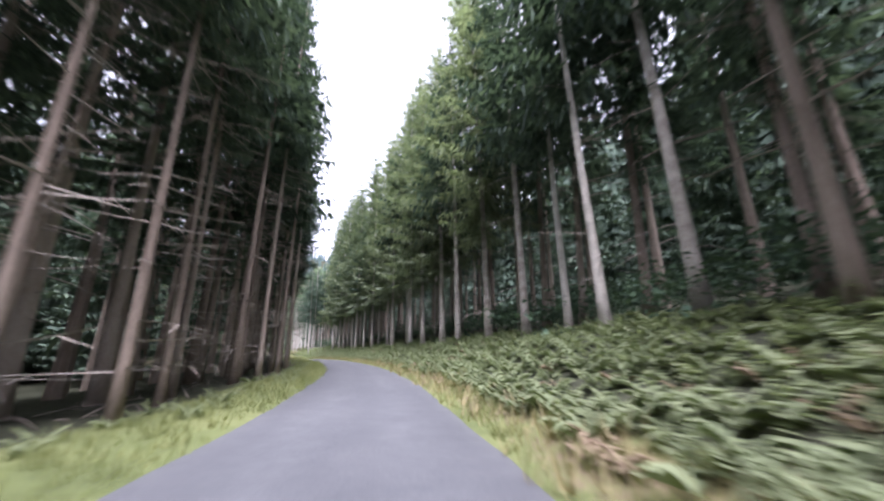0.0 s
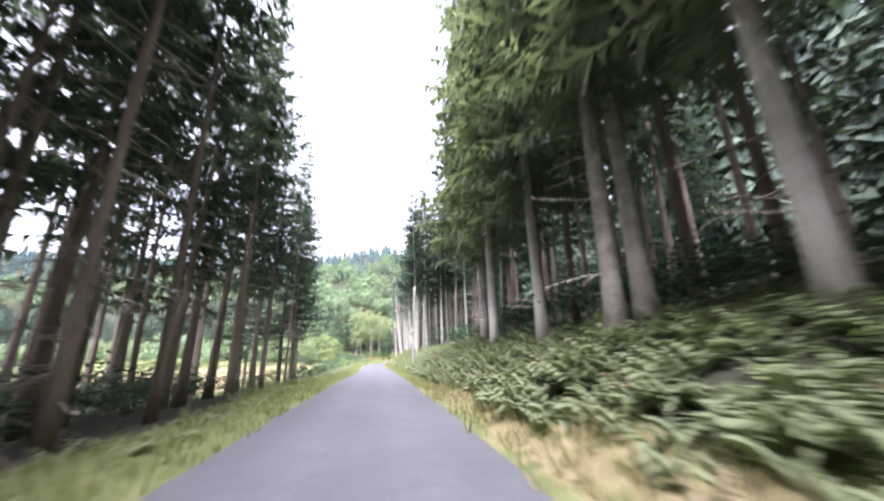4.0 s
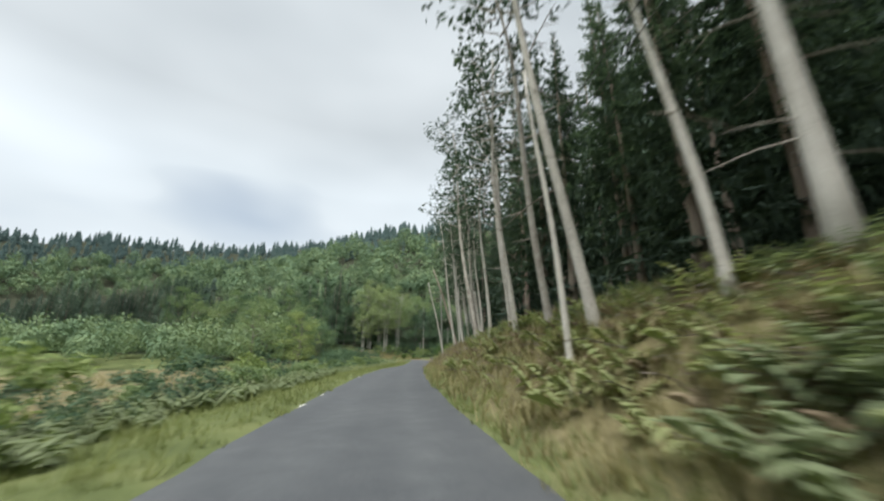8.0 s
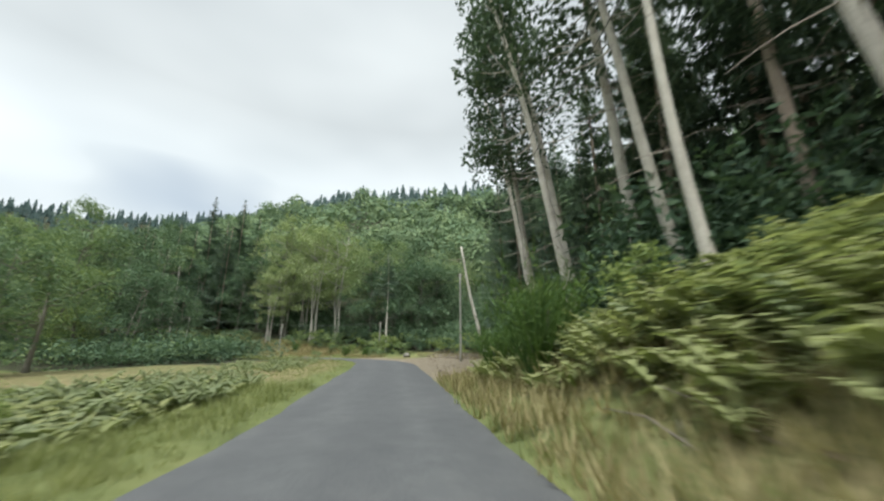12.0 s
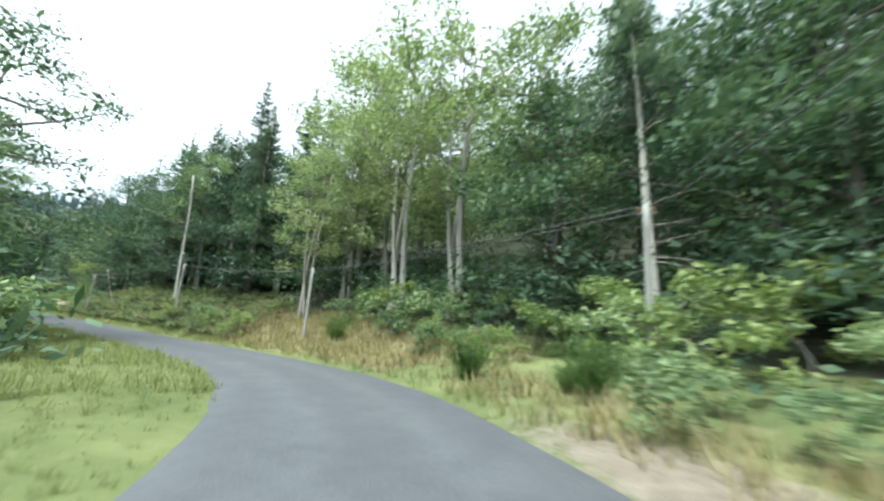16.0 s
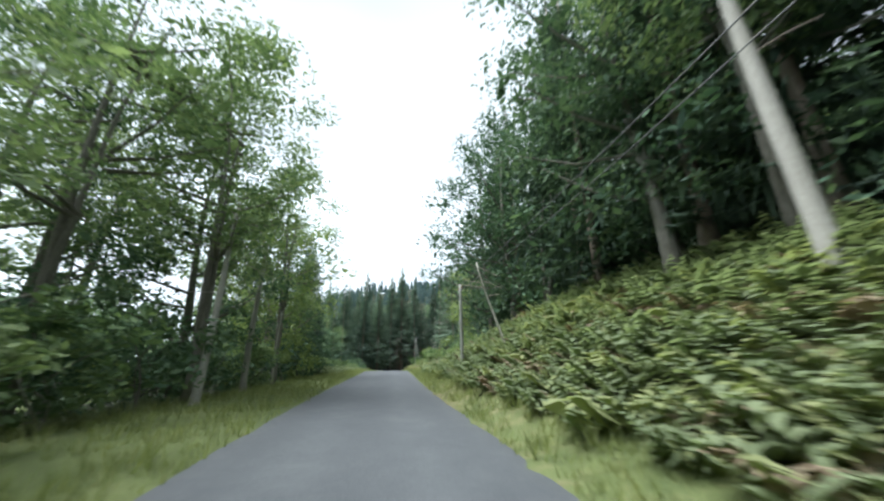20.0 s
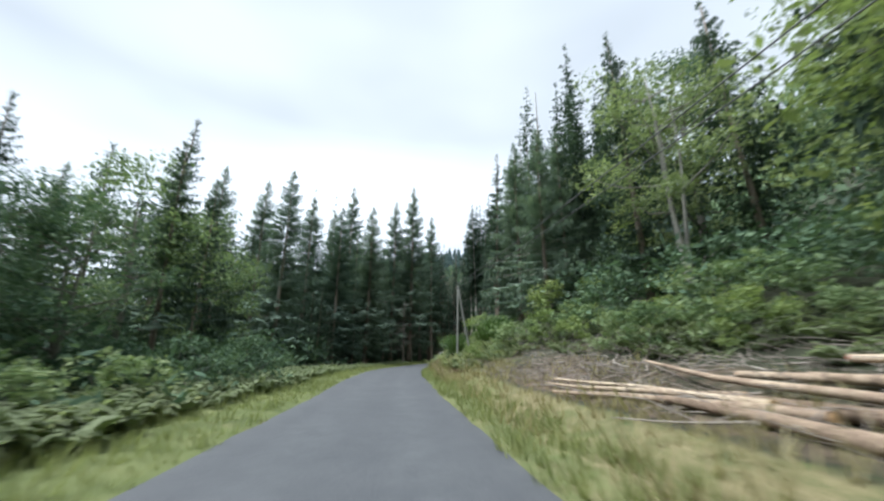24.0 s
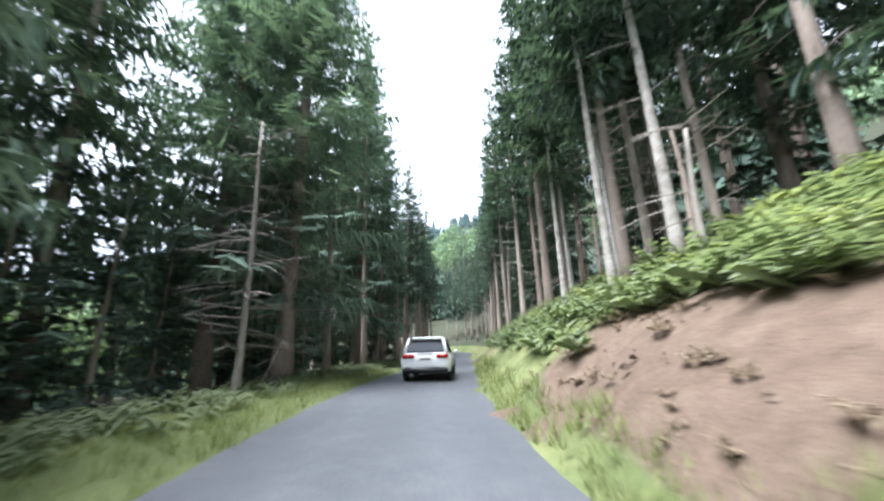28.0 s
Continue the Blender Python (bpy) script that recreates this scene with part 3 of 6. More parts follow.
def spaced(lo, hi, step, far):
    inner = np.arange(lo, hi + step, step)
    out, s = [], step
    v = hi
    while v < far:
        s *= 1.35
        v += s
        out.append(v)
    low, s, v = [], step, lo
    while v > -far:
        s *= 1.35
        v -= s
        low.append(v)
    return np.array(low[::-1] + list(inner) + out)


gx, gy = spaced(-300, 70, 2.6, 3600), spaced(-170, 330, 2.6, 3600)
GX, GY = [a.ravel() for a in np.meshgrid(gx, gy)]
gd, gi = locate(GX, GY)
gz = height(GX, GY) - 0.55 * np.clip((16.5 - gd) / 3, 0, 1) * np.clip((gd + 12.5) / 3, 0, 1)
ground = tagged(new("ground", tri_mesh("ground", np.stack([GX, GY, gz], 1), grid_tris(len(gy), len(gx)), M["ground"], smooth=True,
                                       attr=("cover", cover_masks(LINE[gi, 3], gd, GX, GY)))),
                "rolling forest floor, meadow and wooded slopes", "ground", kind="structure")

for name, offs, label in (("verge_right", [1.75, 2.0, 2.3, 2.6, 3.0, 3.4, 3.8, 4.2, 4.7, 5.2, 5.8, 6.4, 7, 7.7, 8.5, 9.4, 10.4, 11.6, 13, 15, 17], "grassy bank rising beside the road"),
                          ("verge_left", [-13, -11.5, -10, -8.8, -7.7, -6.8, -6, -5.3, -4.7, -4.2, -3.8, -3.4, -3.0, -2.6, -2.3, -2.0, -1.75], "low grass verge along the road")):
    offs = np.array(offs)
    xs = (LINE[:, None, 0] + LRIGHT[:, None, 0] * offs).ravel()
    ys = (LINE[:, None, 1] + LRIGHT[:, None, 1] * offs).ravel()
    dd, nn = np.tile(offs, len(LINE)), np.repeat(np.arange(len(LINE)), len(offs))
    zs = height(xs, ys) + np.where(np.abs(dd) > 2.2, rng.uniform(-0.03, 0.03, len(dd)), -0.02)
    rough = (((LINE[nn, 3] > 27.8) & (LINE[nn, 3] < 29)) | ((LINE[nn, 3] > 7.8) & (LINE[nn, 3] < 12.2))) & (dd > 2.7)
    zs += np.where(rough, rng.uniform(-0.07, 0.07, len(dd)), 0)
    zs -= np.where(np.abs(dd) >= np.abs(offs).max(), 0.5, 0)
    tagged(new(name, tri_mesh(name, np.stack([xs, ys, zs], 1), grid_tris(len(LINE), len(offs)), M["ground"], smooth=True,
                              attr=("cover", cover_masks(LINE[nn, 3], dd, xs, ys)))), label, "verge", kind="structure")

# ---- road ----
across = np.array([-2.14, -2.0, -1.5, -1.1, -0.7, -0.2, 0.3, 0.8, 1.2, 1.6, 2.0, 2.14])
edge = 1 + 0.035 * ripple(LINE[:, 0] * 1.7, LINE[:, 1] * 1.7)
lat = np.where(np.abs(across) > 1.7, across[None] * edge[:, None], across[None])
xs, ys = LINE[:, None, 0] + LRIGHT[:, None, 0] * lat, LINE[:, None, 1] + LRIGHT[:, None, 1] * lat
zs = LINE[:, None, 2] + 0.035 - 0.006 * across ** 2 + 0 * lat - np.where(np.abs(across) > 2.1, 0.05, 0)
wear = np.exp(-((np.abs(across) - 0.85) / 0.35) ** 2) + np.where(np.abs(across) > 1.8, 0.7, 0)
wear = np.repeat(np.tile(wear, len(LINE))[:, None], 4, 1)
road = tagged(new("road", tri_mesh("road", np.stack([xs, ys, zs], -1).reshape(-1, 3), grid_tris(len(LINE), len(across)), M["road"], smooth=True, attr=("wear", wear))),
              "narrow worn grey asphalt lane", "road", kind="structure")


def strip_on_road(name, t, d, long, wide, mat, label):
    i = np.interp(t, LINE[:, 3], np.arange(len(LINE)))
    k = np.linspace(i, i + long, 5)
    c = np.stack([np.interp(k, np.arange(len(LINE)), LINE[:, q]) for q in range(3)], 1)
    rr = np.stack([np.interp(k, np.arange(len(LINE)), LRIGHT[:, q]) for q in range(2)], 1)
    V = []
    for off in (d - wide / 2, d + wide / 2):
        jag = rng.uniform(-0.02, 0.02, 5)
        V.append(np.column_stack([c[:, :2] + rr * (off + jag)[:, None], c[:, 2] + 0.041 - 0.006 * off * off]))
    V = np.stack(V, 1).reshape(-1, 3)
    tagged(new(name, tri_mesh(name, V, grid_tris(5, 2), mat)), label, "road marking", "edge marks of the lane", "structure")


for k, t in enumerate((7.55, 8.2, 8.75, 8.95, 9.7, 10.3, 10.42, 10.9, 11.3)):
    strip_on_road("edge_mark", t, -1.95, 0.25 + 0.15 * (k % 3), 0.08, M["paint"], "worn white mark on the asphalt edge")

# ---- plants: shapes ----


def spruce_crown(H, z0, R, step, nb, twigs, droop=0.35, power=0.85, ragged=0.3, top=0.25, cap=0.8):
    """Whorls of drooping boughs, each a spine with side and hanging twigs."""
    pieces = []
    z = z0
    while z < H - 0.25:
        f = (z - z0) / (H - z0)
        L0 = max(R * (1 - f) ** power, top)
        low = min(1.0, 0.45 + f * 6)
        for b in range(nb if f < 0.85 else max(3, nb - 2)):
            L = L0 * low * rng.uniform(1 - ragged, 1 + ragged * 0.4)
            a = rng.uniform(0, 2 * math.pi)
            out, side = np.array([math.cos(a), math.sin(a), 0]), np.array([-math.sin(a), math.cos(a), 0])
            dr = droop * rng.uniform(0.6, 1.3) * (1 - f * 1.3)
            zz = z + rng.uniform(-0.5, 0.5) * step
            n = twigs if L > 0.9 else max(3, twigs // 2)
            u = np.clip(np.linspace(0.12, 1.0, n) + rng.uniform(-0.5, 0.5, n) / n, 0.08, 1.0)
            wave = 0.05 * L * np.sin(u * 7 + rng.uniform(0, 6))
            S = out * (L * u)[:, None] + side * wave[:, None] + np.array([0, 0, 1]) * (zz - dr * L * u ** 1.4 + 0.22 * L * u ** 3)[:, None]
            fw = out + np.array([0, 0, -dr])
            w = L / n * rng.uniform(0.35, 0.7, (n, 1))
            for sg, down, k in ((1, 0.32, 1.0), (-1, 0.32, 1.0), (0, 0.9, 0.65)):
                l = np.minimum(0.16 + 0.30 * L * (1 - 0.72 * u), cap) * rng.uniform(0.45, 1.35, n)
                tip = S + (side * sg * 0.9 + out * rng.uniform(0.2, 0.8, (n, 1))) * (l * k)[:, None] - np.array([0, 0, 1]) * (l * down * rng.uniform(0.5, 1.6, n))[:, None] + rng.normal(size=(n, 3)) * (0.16 * l)[:, None]
                V = np.stack([S - fw * w * 0.8, S + fw * w * 0.8, tip], 1).reshape(-1, 3)
                pieces.append((V, np.arange(3 * n).reshape(-1, 3)))
        z += step * rng.uniform(0.8, 1.2) * (1 - 0.45 * f)
    n = 6
    a = rng.uniform(0, 2 * np.pi, n)
    V = np.stack([np.column_stack([0.05 * np.cos(a), 0.05 * np.sin(a), np.full(n, H - 0.5)]), np.column_stack([-0.05 * np.cos(a), -0.05 * np.sin(a), np.full(n, H - 0.4)]),
                  np.column_stack([0.18 * np.cos(a + 1), 0.18 * np.sin(a + 1), H - 0.3 + rng.uniform(0, 0.6, n)])], 1).reshape(-1, 3)
    pieces.append((V, np.arange(3 * n).reshape(-1, 3)))
    return merge(pieces)


def trunk_shape(H, r, n=9, sway=0.12, lean=(0, 0), rings=10, flare=1.5, tip=0.12):
    k = np.linspace(0, 1, rings) ** 1.25
    z = k * H - 0.35
    x = lean[0] * z + sway * np.sin(k * 5 + rng.uniform(0, 6)) * k
    y = lean[1] * z + sway * np.sin(k * 4 + rng.uniform(0, 6)) * k
    rad = r * (1 - (1 - tip) * k)
    rad[0] *= flare
    rad[1] *= 1 + (flare - 1) * 0.25
    return tube(np.column_stack([x, y, z]), rad, n, rough=0.05)


def dead_boughs(lo, hi, count, r, long=(0.5, 1.9), n=3, lean=(0, 0)):
    pieces = []
    for _ in range(count):
        z, a, L = rng.uniform(lo, hi), rng.uniform(0, 2 * math.pi), rng.uniform(*long)
        out = np.array([math.cos(a), math.sin(a), 0])
        sidew = np.array([-math.sin(a), math.cos(a), 0])
        u = np.array([0, 0.4, 0.75, 1.0])
        bend = rng.uniform(-0.45, 0.2)
        crook = rng.uniform(-0.15, 0.15)
        P = out * (L * u + r * 0.6)[:, None] + sidew * (crook * L * u ** 2)[:, None] + np.array([0, 0, 1]) * (z + bend * L * u ** 1.5)[:, None]
        P[:, 0] += lean[0] * z
        P[:, 1] += lean[1] * z
        t = rng.uniform(0.012, 0.026)
        pieces.append(tube(P, t * np.array([1, 0.75, 0.5, 0.2]), n, cap=False))
        if L > 1.0:
            q = P[1] + (P[2] - P[1]) * 0.5
            e = q + (out * 0.4 + sidew * rng.choice([-1, 1]) * 0.5) * L * 0.4 - np.array([0, 0, 0.1 * L])
            pieces.append(tube(np.array([q, (q + e) / 2, e]), t * np.array([0.6, 0.45, 0.15]), n, cap=False))
    return merge(pieces)


def leaf_cards(C, size, spread, up=0.5):
    """A pointed leaf or leaf bunch (two triangles) at each of the places C."""
    n = len(C)
    a = rng.normal(size=(n, 3))
    a[:, 2] *= 0.6
    a /= np.linalg.norm(a, axis=1)[:, None] + 1e-9
    nrm = rng.normal(size=(n, 3)) + (0, 0, up * 2)
    b = np.cross(a, nrm)
    b /= np.linalg.norm(b, axis=1)[:, None] + 1e-9
    s = size * rng.uniform(0.6, 1.35, n)[:, None]
    C = C + rng.normal(size=(n, 3)) * spread
    V = np.stack([C - a * s, C + b * s * 0.42, C + a * s, C - b * s * 0.42], 1).reshape(-1, 3)
    k = np.arange(n)[:, None] * 4
    return V, np.concatenate([k + [0, 1, 2], k + [0, 2, 3]])


def clump_leaves(centres, radii, per, size, heart=0):
    """Leaves over rounded clumps; heart: denser sprays inside each, which close it against the light."""
    pts, core, reach = [], [], []
    for c, r in zip(centres, radii):
        q = rng.normal(size=(per, 3))
        q /= np.linalg.norm(q, axis=1)[:, None]
        rad = r * rng.uniform(0.5, 1.0, per) ** 0.5 * (1 + 0.18 * np.sin(q[:, 0] * 5 + c[1]) * np.sin(q[:, 1] * 5 + c[2]))
        q = q * rad[:, None] * (1, 1, 0.75)
        q[:, 2] = np.where(q[:, 2] < -0.35 * r, q[:, 2] * 0.5, q[:, 2])
        pts.append(q + c)
        if heart:
            core.append(rng.normal(size=(heart, 3)) * (0.3 * r, 0.3 * r, 0.2 * r) + c)
            reach.append(np.full(heart, 0.17 * r))
    out = leaf_cards(np.concatenate(pts), size, 0.03)
    if not heart:
        return out
    return merge([out, leaf_cards(np.concatenate(core), np.concatenate(reach)[:, None], 0.02)])


def broadleaf_shape(H, z0, R, clumps, per, size, r, stems=1, limbs=9):
    """Trunk with limbs, and a crown of leaf bunches round the ends of limbs and between them."""
    wood, centres, radii = [], [], []
    for s in range(stems):
        lx, ly = (rng.uniform(-0.12, 0.12, 2) if stems > 1 else rng.uniform(-0.05, 0.05, 2))
        ox, oy = (rng.uniform(-0.5, 0.5, 2) if stems > 1 else (0, 0))
        top = H * rng.uniform(0.78, 0.92)
        V, T = trunk_shape(top, r * (1 if stems == 1 else rng.uniform(0.6, 0.9)), 8, 0.3, (lx, ly), 9, 1.5, 0.15)
        wood.append((V + (ox, oy, 0), T))
        for k in range(limbs // stems + 1):
            z = rng.uniform(z0 * 0.9, top * 0.92)
            f = (z - z0) / max(H - z0, 0.1)
            a = rng.uniform(0, 2 * math.pi)
            L = R * rng.uniform(0.55, 1.0) * math.sqrt(max(0.15, 1 - (2 * f - 0.75) ** 2))
            b = np.array([ox + lx * z, oy + ly * z, z])
            e = b + np.array([math.cos(a) * L, math.sin(a) * L, L * rng.uniform(0.25, 0.75)])
            m = (b + e) / 2 + rng.uniform(-0.2, 0.2, 3) - (0, 0, 0.08 * L)
            wood.append(tube(np.array([b, m, e]), r * 0.34 * np.array([1, 0.6, 0.2]), 5, cap=False))
            centres.append(e)
            radii.append(R * rng.uniform(0.2, 0.34))
            centres.append(m + (0, 0, 0.3))
            radii.append(R * rng.uniform(0.17, 0.27))
    while len(centres) < clumps:
        a, q = rng.uniform(0, 2 * math.pi), rng.uniform(0, 1)
        z = z0 + (H - z0) * q
        rr = R * math.sqrt(max(0.05, 1 - (1.9 * q - 0.8) ** 2)) * rng.uniform(0.45, 0.95)
        centres.append(np.array([rr * math.cos(a), rr * math.sin(a), z]))
        radii.append(R * rng.uniform(0.17, 0.31))
    return merge(wood), clump_leaves(centres, radii, per, size, 20)


def pine_crown(H, z0, R, clumps, per, size, lean):
    """Loose flat clumps of needles on short boughs high up the trunk."""
    centres, wood = [], []
    for k in range(clumps):
        z = z0 + (H + 0.6 - z0) * (k + rng.uniform(0, 1)) / clumps
        f = (z - z0) / (H - z0)
        a, L = rng.uniform(0, 2 * math.pi), R * rng.uniform(0.25, 1.0) * (1 - 0.55 * f)
        b = np.array([lean[0] * z, lean[1] * z, z - 0.35])
        e = np.array([lean[0] * z + math.cos(a) * L, lean[1] * z + math.sin(a) * L, z + 0.15 * L])
        wood.append(tube(np.array([b, (b + e) / 2 - (0, 0, 0.08 * L), e]), [0.04, 0.028, 0.01], 4, False))
        centres.append(e)
    return merge(wood), clump_leaves(centres, [R * rng.uniform(0.28, 0.46) for _ in centres], per, size)


def frond(L, pairs, droop):
    """A bracken frond: paired leaflets along an arching stalk."""
    u = np.linspace(0.25, 0.98, pairs)
    x = L * u * 0.68
    z = L * (0.95 * u - droop * u ** 2.2)
    P = np.column_stack([x, 0 * u, z])
    l = L * 0.42 * (1.02 - u) + 0.03
    w = L / pairs * 0.52
    out = []
    for s in (1, -1):
        k = rng.uniform(0.65, 1.25, pairs)
        tip = P + np.column_stack([l * rng.uniform(0.15, 0.6, pairs), s * l * k, -l * rng.uniform(0.05, 0.5, pairs)])
        out.append((np.stack([P - (w, 0, 0), P + (w, 0, 0), tip], 1).reshape(-1, 3), np.arange(3 * pairs).reshape(-1, 3)))
    st = np.array([[0, 0.008, 0], [0, -0.008, 0], [x[-1], 0, z[-1]], [x[pairs // 2], 0.006, z[pairs // 2]]])
    out.append((st, np.array([[0, 1, 3], [1, 2, 3]])))
    return merge(out)


def bracken_shape(size, fronds, pairs):
    out = []
    for k in range(fronds):
        V, T = frond(size * rng.uniform(0.7, 1.15), pairs, rng.uniform(0.3, 0.75))
        a = k / fronds * 2 * math.pi + rng.uniform(-0.5, 0.5)
        out.append((placed(V, rng.uniform(-0.1, 0.1), rng.uniform(-0.1, 0.1), -0.05, a), T))
    return merge(out)


def tuft_shape(h, blades, spread):
    a, l = rng.uniform(0, 2 * np.pi, blades), h * rng.uniform(0.5, 1.1, blades)
    B = np.column_stack([rng.uniform(-spread, spread, blades), rng.uniform(-spread, spread, blades), np.full(blades, -0.03)])
    w = np.column_stack([-np.sin(a), np.cos(a), 0 * a]) * (0.006 + h * 0.02)
    tip = B + np.column_stack([np.cos(a) * l * 0.55, np.sin(a) * l * 0.55, l])
    return np.stack([B - w, B + w, tip], 1).reshape(-1, 3), np.arange(3 * blades).reshape(-1, 3)


def broom_shape(h, shoots):
    out = []
    for k in range(shoots):
        a, l = rng.uniform(0, 2 * math.pi), h * rng.uniform(0.6, 1.05)
        sp = rng.uniform(0.15, 0.85)
        b = np.array([rng.uniform(-0.25, 0.25), rng.uniform(-0.25, 0.25), -0.05])
        e = b + np.array([math.cos(a) * l * sp, math.sin(a) * l * sp, l])
        w = np.array([-math.sin(a), math.cos(a), 0]) * 0.022
        out.append((np.stack([b - w, b + w, e]), np.array([[0, 1, 2]])))
        n = 7
        u = rng.uniform(0.3, 1.0, n)
        q = b + (e - b) * u[:, None]
        tip = q + rng.normal(size=(n, 3)) * 0.14 + (0, 0, 0.16)
        sidew = np.cross(tip - q, rng.normal(size=(n, 3)))
        sidew /= np.linalg.norm(sidew, axis=1)[:, None] / 0.018
        out.append((np.stack([q - sidew, q + sidew, tip], 1).reshape(-1, 3), np.arange(3 * n).reshape(-1, 3)))
    return merge(out)


def sown(count, t0, t1, d0, d1, clear=None):
    """Random places beside the road: x, y, z, t, d."""
    i0, i1 = np.interp([t0, t1], LINE[:, 3], np.arange(len(LINE)))
    i, d = rng.uniform(i0, i1, count), rng.uniform(min(d0, d1), max(d0, d1), count)
    k = np.arange(len(LINE))
    x = np.interp(i, k, LINE[:, 0]) + np.interp(i, k, LRIGHT[:, 0]) * d
    y = np.interp(i, k, LINE[:, 1]) + np.interp(i, k, LRIGHT[:, 1]) * d
    real, _ = locate(x, y)
    keep = np.abs(real) > min(abs(d0), abs(d1)) - 0.3
    x, y = x[keep], y[keep]
    return np.column_stack([x, y, height(x, y), np.interp(i[keep], k, LINE[:, 3]), d[keep]])


def planted(shapes, spots, lo, hi, lean=0.12):
    out = []
    for x, y, z, *_ in spots:
        V, T = shapes[int(rng.integers(len(shapes)))]
        out.append((placed(V, x, y, z, rng.uniform(0, 6.28), rng.uniform(lo, hi), rng.uniform(-lean, lean, 2)), T))
    return out

# ---- trees: one of each sort is built with its parts, the rest are copies ----


def tree(name, label, group, trunk, bark, crown=None, leaves=None, boughs=None):
    ob = thing(name, label, "tree", group)
    part("trunk", tri_mesh("trunk", *trunk, bark, smooth=True), ob)
    if boughs is not None:
        part("deadwood", tri_mesh("deadwood", *boughs, M["dead_wood"]), ob, "bare grey dead boughs")["kind"] = "stuff"
    if crown is not None:
        part("crown", tri_mesh("crown", *crown, leaves), ob)
    return ob


def bare_spruce(H, z0, R, r, lean=(0, 0), low=False):
    return dict(trunk=trunk_shape(H, r, 10, 0.10, lean), crown=spruce_crown(H, z0, R, 0.75 if low else 0.6, 5, 5 if low else 9),
                boughs=dead_boughs(1.6, z0 + 2.5, 12 if low else 26, r, lean=lean))


MASTERS = {}


def master(key, *args, **kw):
    MASTERS[key] = [tree(*args, **kw), 0]


for k, (H, z0, R, r) in enumerate(((25, 8.5, 2.6, 0.20), (27, 9.5, 2.9, 0.23), (23, 7.0, 2.4, 0.16), (26, 8.0, 2.8, 0.21))):
    master(("tall", k), "spruce_tree", "tall plantation spruce with bare trunk and dark crown", "plantation spruces", bark=M["bark"], leaves=M["spruce"], **bare_spruce(H, z0, R, r))
for k, (H, z0, R, r) in enumerate(((25, 7.5, 2.8, 0.22), (23, 6.0, 2.6, 0.2))):
    master(("back", k), "spruce_tree", "dark spruce standing deeper in the plantation", "plantation spruces", bark=M["bark"], leaves=M["spruce"],
           trunk=trunk_shape(H, r, 8, 0.1), crown=spruce_crown(H, z0, R, 0.8, 5, 10, 0.35, 0.85, 0.3, 0.25, 0.55), boughs=dead_boughs(1.6, z0 + 1, 16, r))
for k, (H, z0, R, r) in enumerate(((20, 1.2, 3.9, 0.24), (17, 0.8, 3.6, 0.2))):
    master(("fullback", k), "spruce_tree", "green spruce in the second row of the wood", "edge spruces", bark=M["bark"], leaves=M["spruce"],
           trunk=trunk_shape(H, r, 8, 0.08), crown=spruce_crown(H, z0, R, 0.62, 6, 13, 0.42, 0.85, 0.35, 0.25, 0.5))
for k, (H, z0, R, r) in enumerate(((24, 8.0, 3.4, 0.16), (26, 9, 3.7, 0.19), (22, 7.0, 3.2, 0.135))):
    master(("pale", k), "pale_trunked_spruce", "tall spruce with a pale lichened trunk on the bank", "pale trunks on the bank", bark=M["pale_bark"], leaves=M["spruce"], **bare_spruce(H, z0, R, r))
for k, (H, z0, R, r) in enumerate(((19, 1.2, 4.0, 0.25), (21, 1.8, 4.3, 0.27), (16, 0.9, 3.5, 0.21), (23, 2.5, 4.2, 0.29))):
    master(("full", k), "spruce_tree", "dense green spruce with boughs down to the ground", "edge spruces", bark=M["bark"], leaves=M["spruce_lit"],
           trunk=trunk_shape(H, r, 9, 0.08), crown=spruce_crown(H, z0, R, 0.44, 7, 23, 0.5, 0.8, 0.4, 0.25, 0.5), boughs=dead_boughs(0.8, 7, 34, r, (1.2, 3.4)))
for k, (H, z0, R, r) in enumerate(((31, 6.5, 4.0, 0.22), (29, 5.5, 3.8, 0.2))):
    master(("larch", k), "light_green_conifer", "tall conifer with light green boughs beside the road", "edge conifers", bark=M["pale_bark"], leaves=M["larch"],
           trunk=trunk_shape(H, r, 9, 0.1), crown=spruce_crown(H, z0, R, 0.55, 6, 13, 0.5, 0.5, 0.35), boughs=dead_boughs(1.4, z0 + 1, 20, r))
for k, (H, z0, R, r) in enumerate(((25, 10.5, 2.7, 0.125), (24, 9.5, 2.5, 0.11), (26, 11.0, 2.9, 0.145))):
    master(("thin", k), "thin_trunked_spruce", "thin plantation spruce with grey dead boughs down its trunk", "plantation spruces", bark=M["bark"], leaves=M["spruce"],
           trunk=trunk_shape(H, r, 9, 0.12), crown=spruce_crown(H, z0, R, 0.6, 5, 10), boughs=dead_boughs(0.9, z0 + 2.5, 64, r, (0.5, 2.2)))
for k, (H, z0, R, r, lean) in enumerate(((19, 4.5, 2.9, 0.19, (0.0, 0)), (16, 3.0, 2.8, 0.16, (0.02, 0.01)))):
    master(("sparse", k), "sparse_conifer", "thin dark conifer with sparse ragged boughs at the meadow", "sparse conifers", bark=M["grey_bark"], leaves=M["spruce"],
           trunk=trunk_shape(H, r, 9, 0.15, lean), crown=[(V + np.outer(V[:, 2], (*lean, 0)), T) for V, T in [spruce_crown(H, z0, R, 0.55, 4, 18, 0.3, 0.5, 0.6, 0.25, 0.5)]][0], boughs=dead_boughs(1.0, H * 0.6, 40, r, (0.5, 1.7), lean=lean))
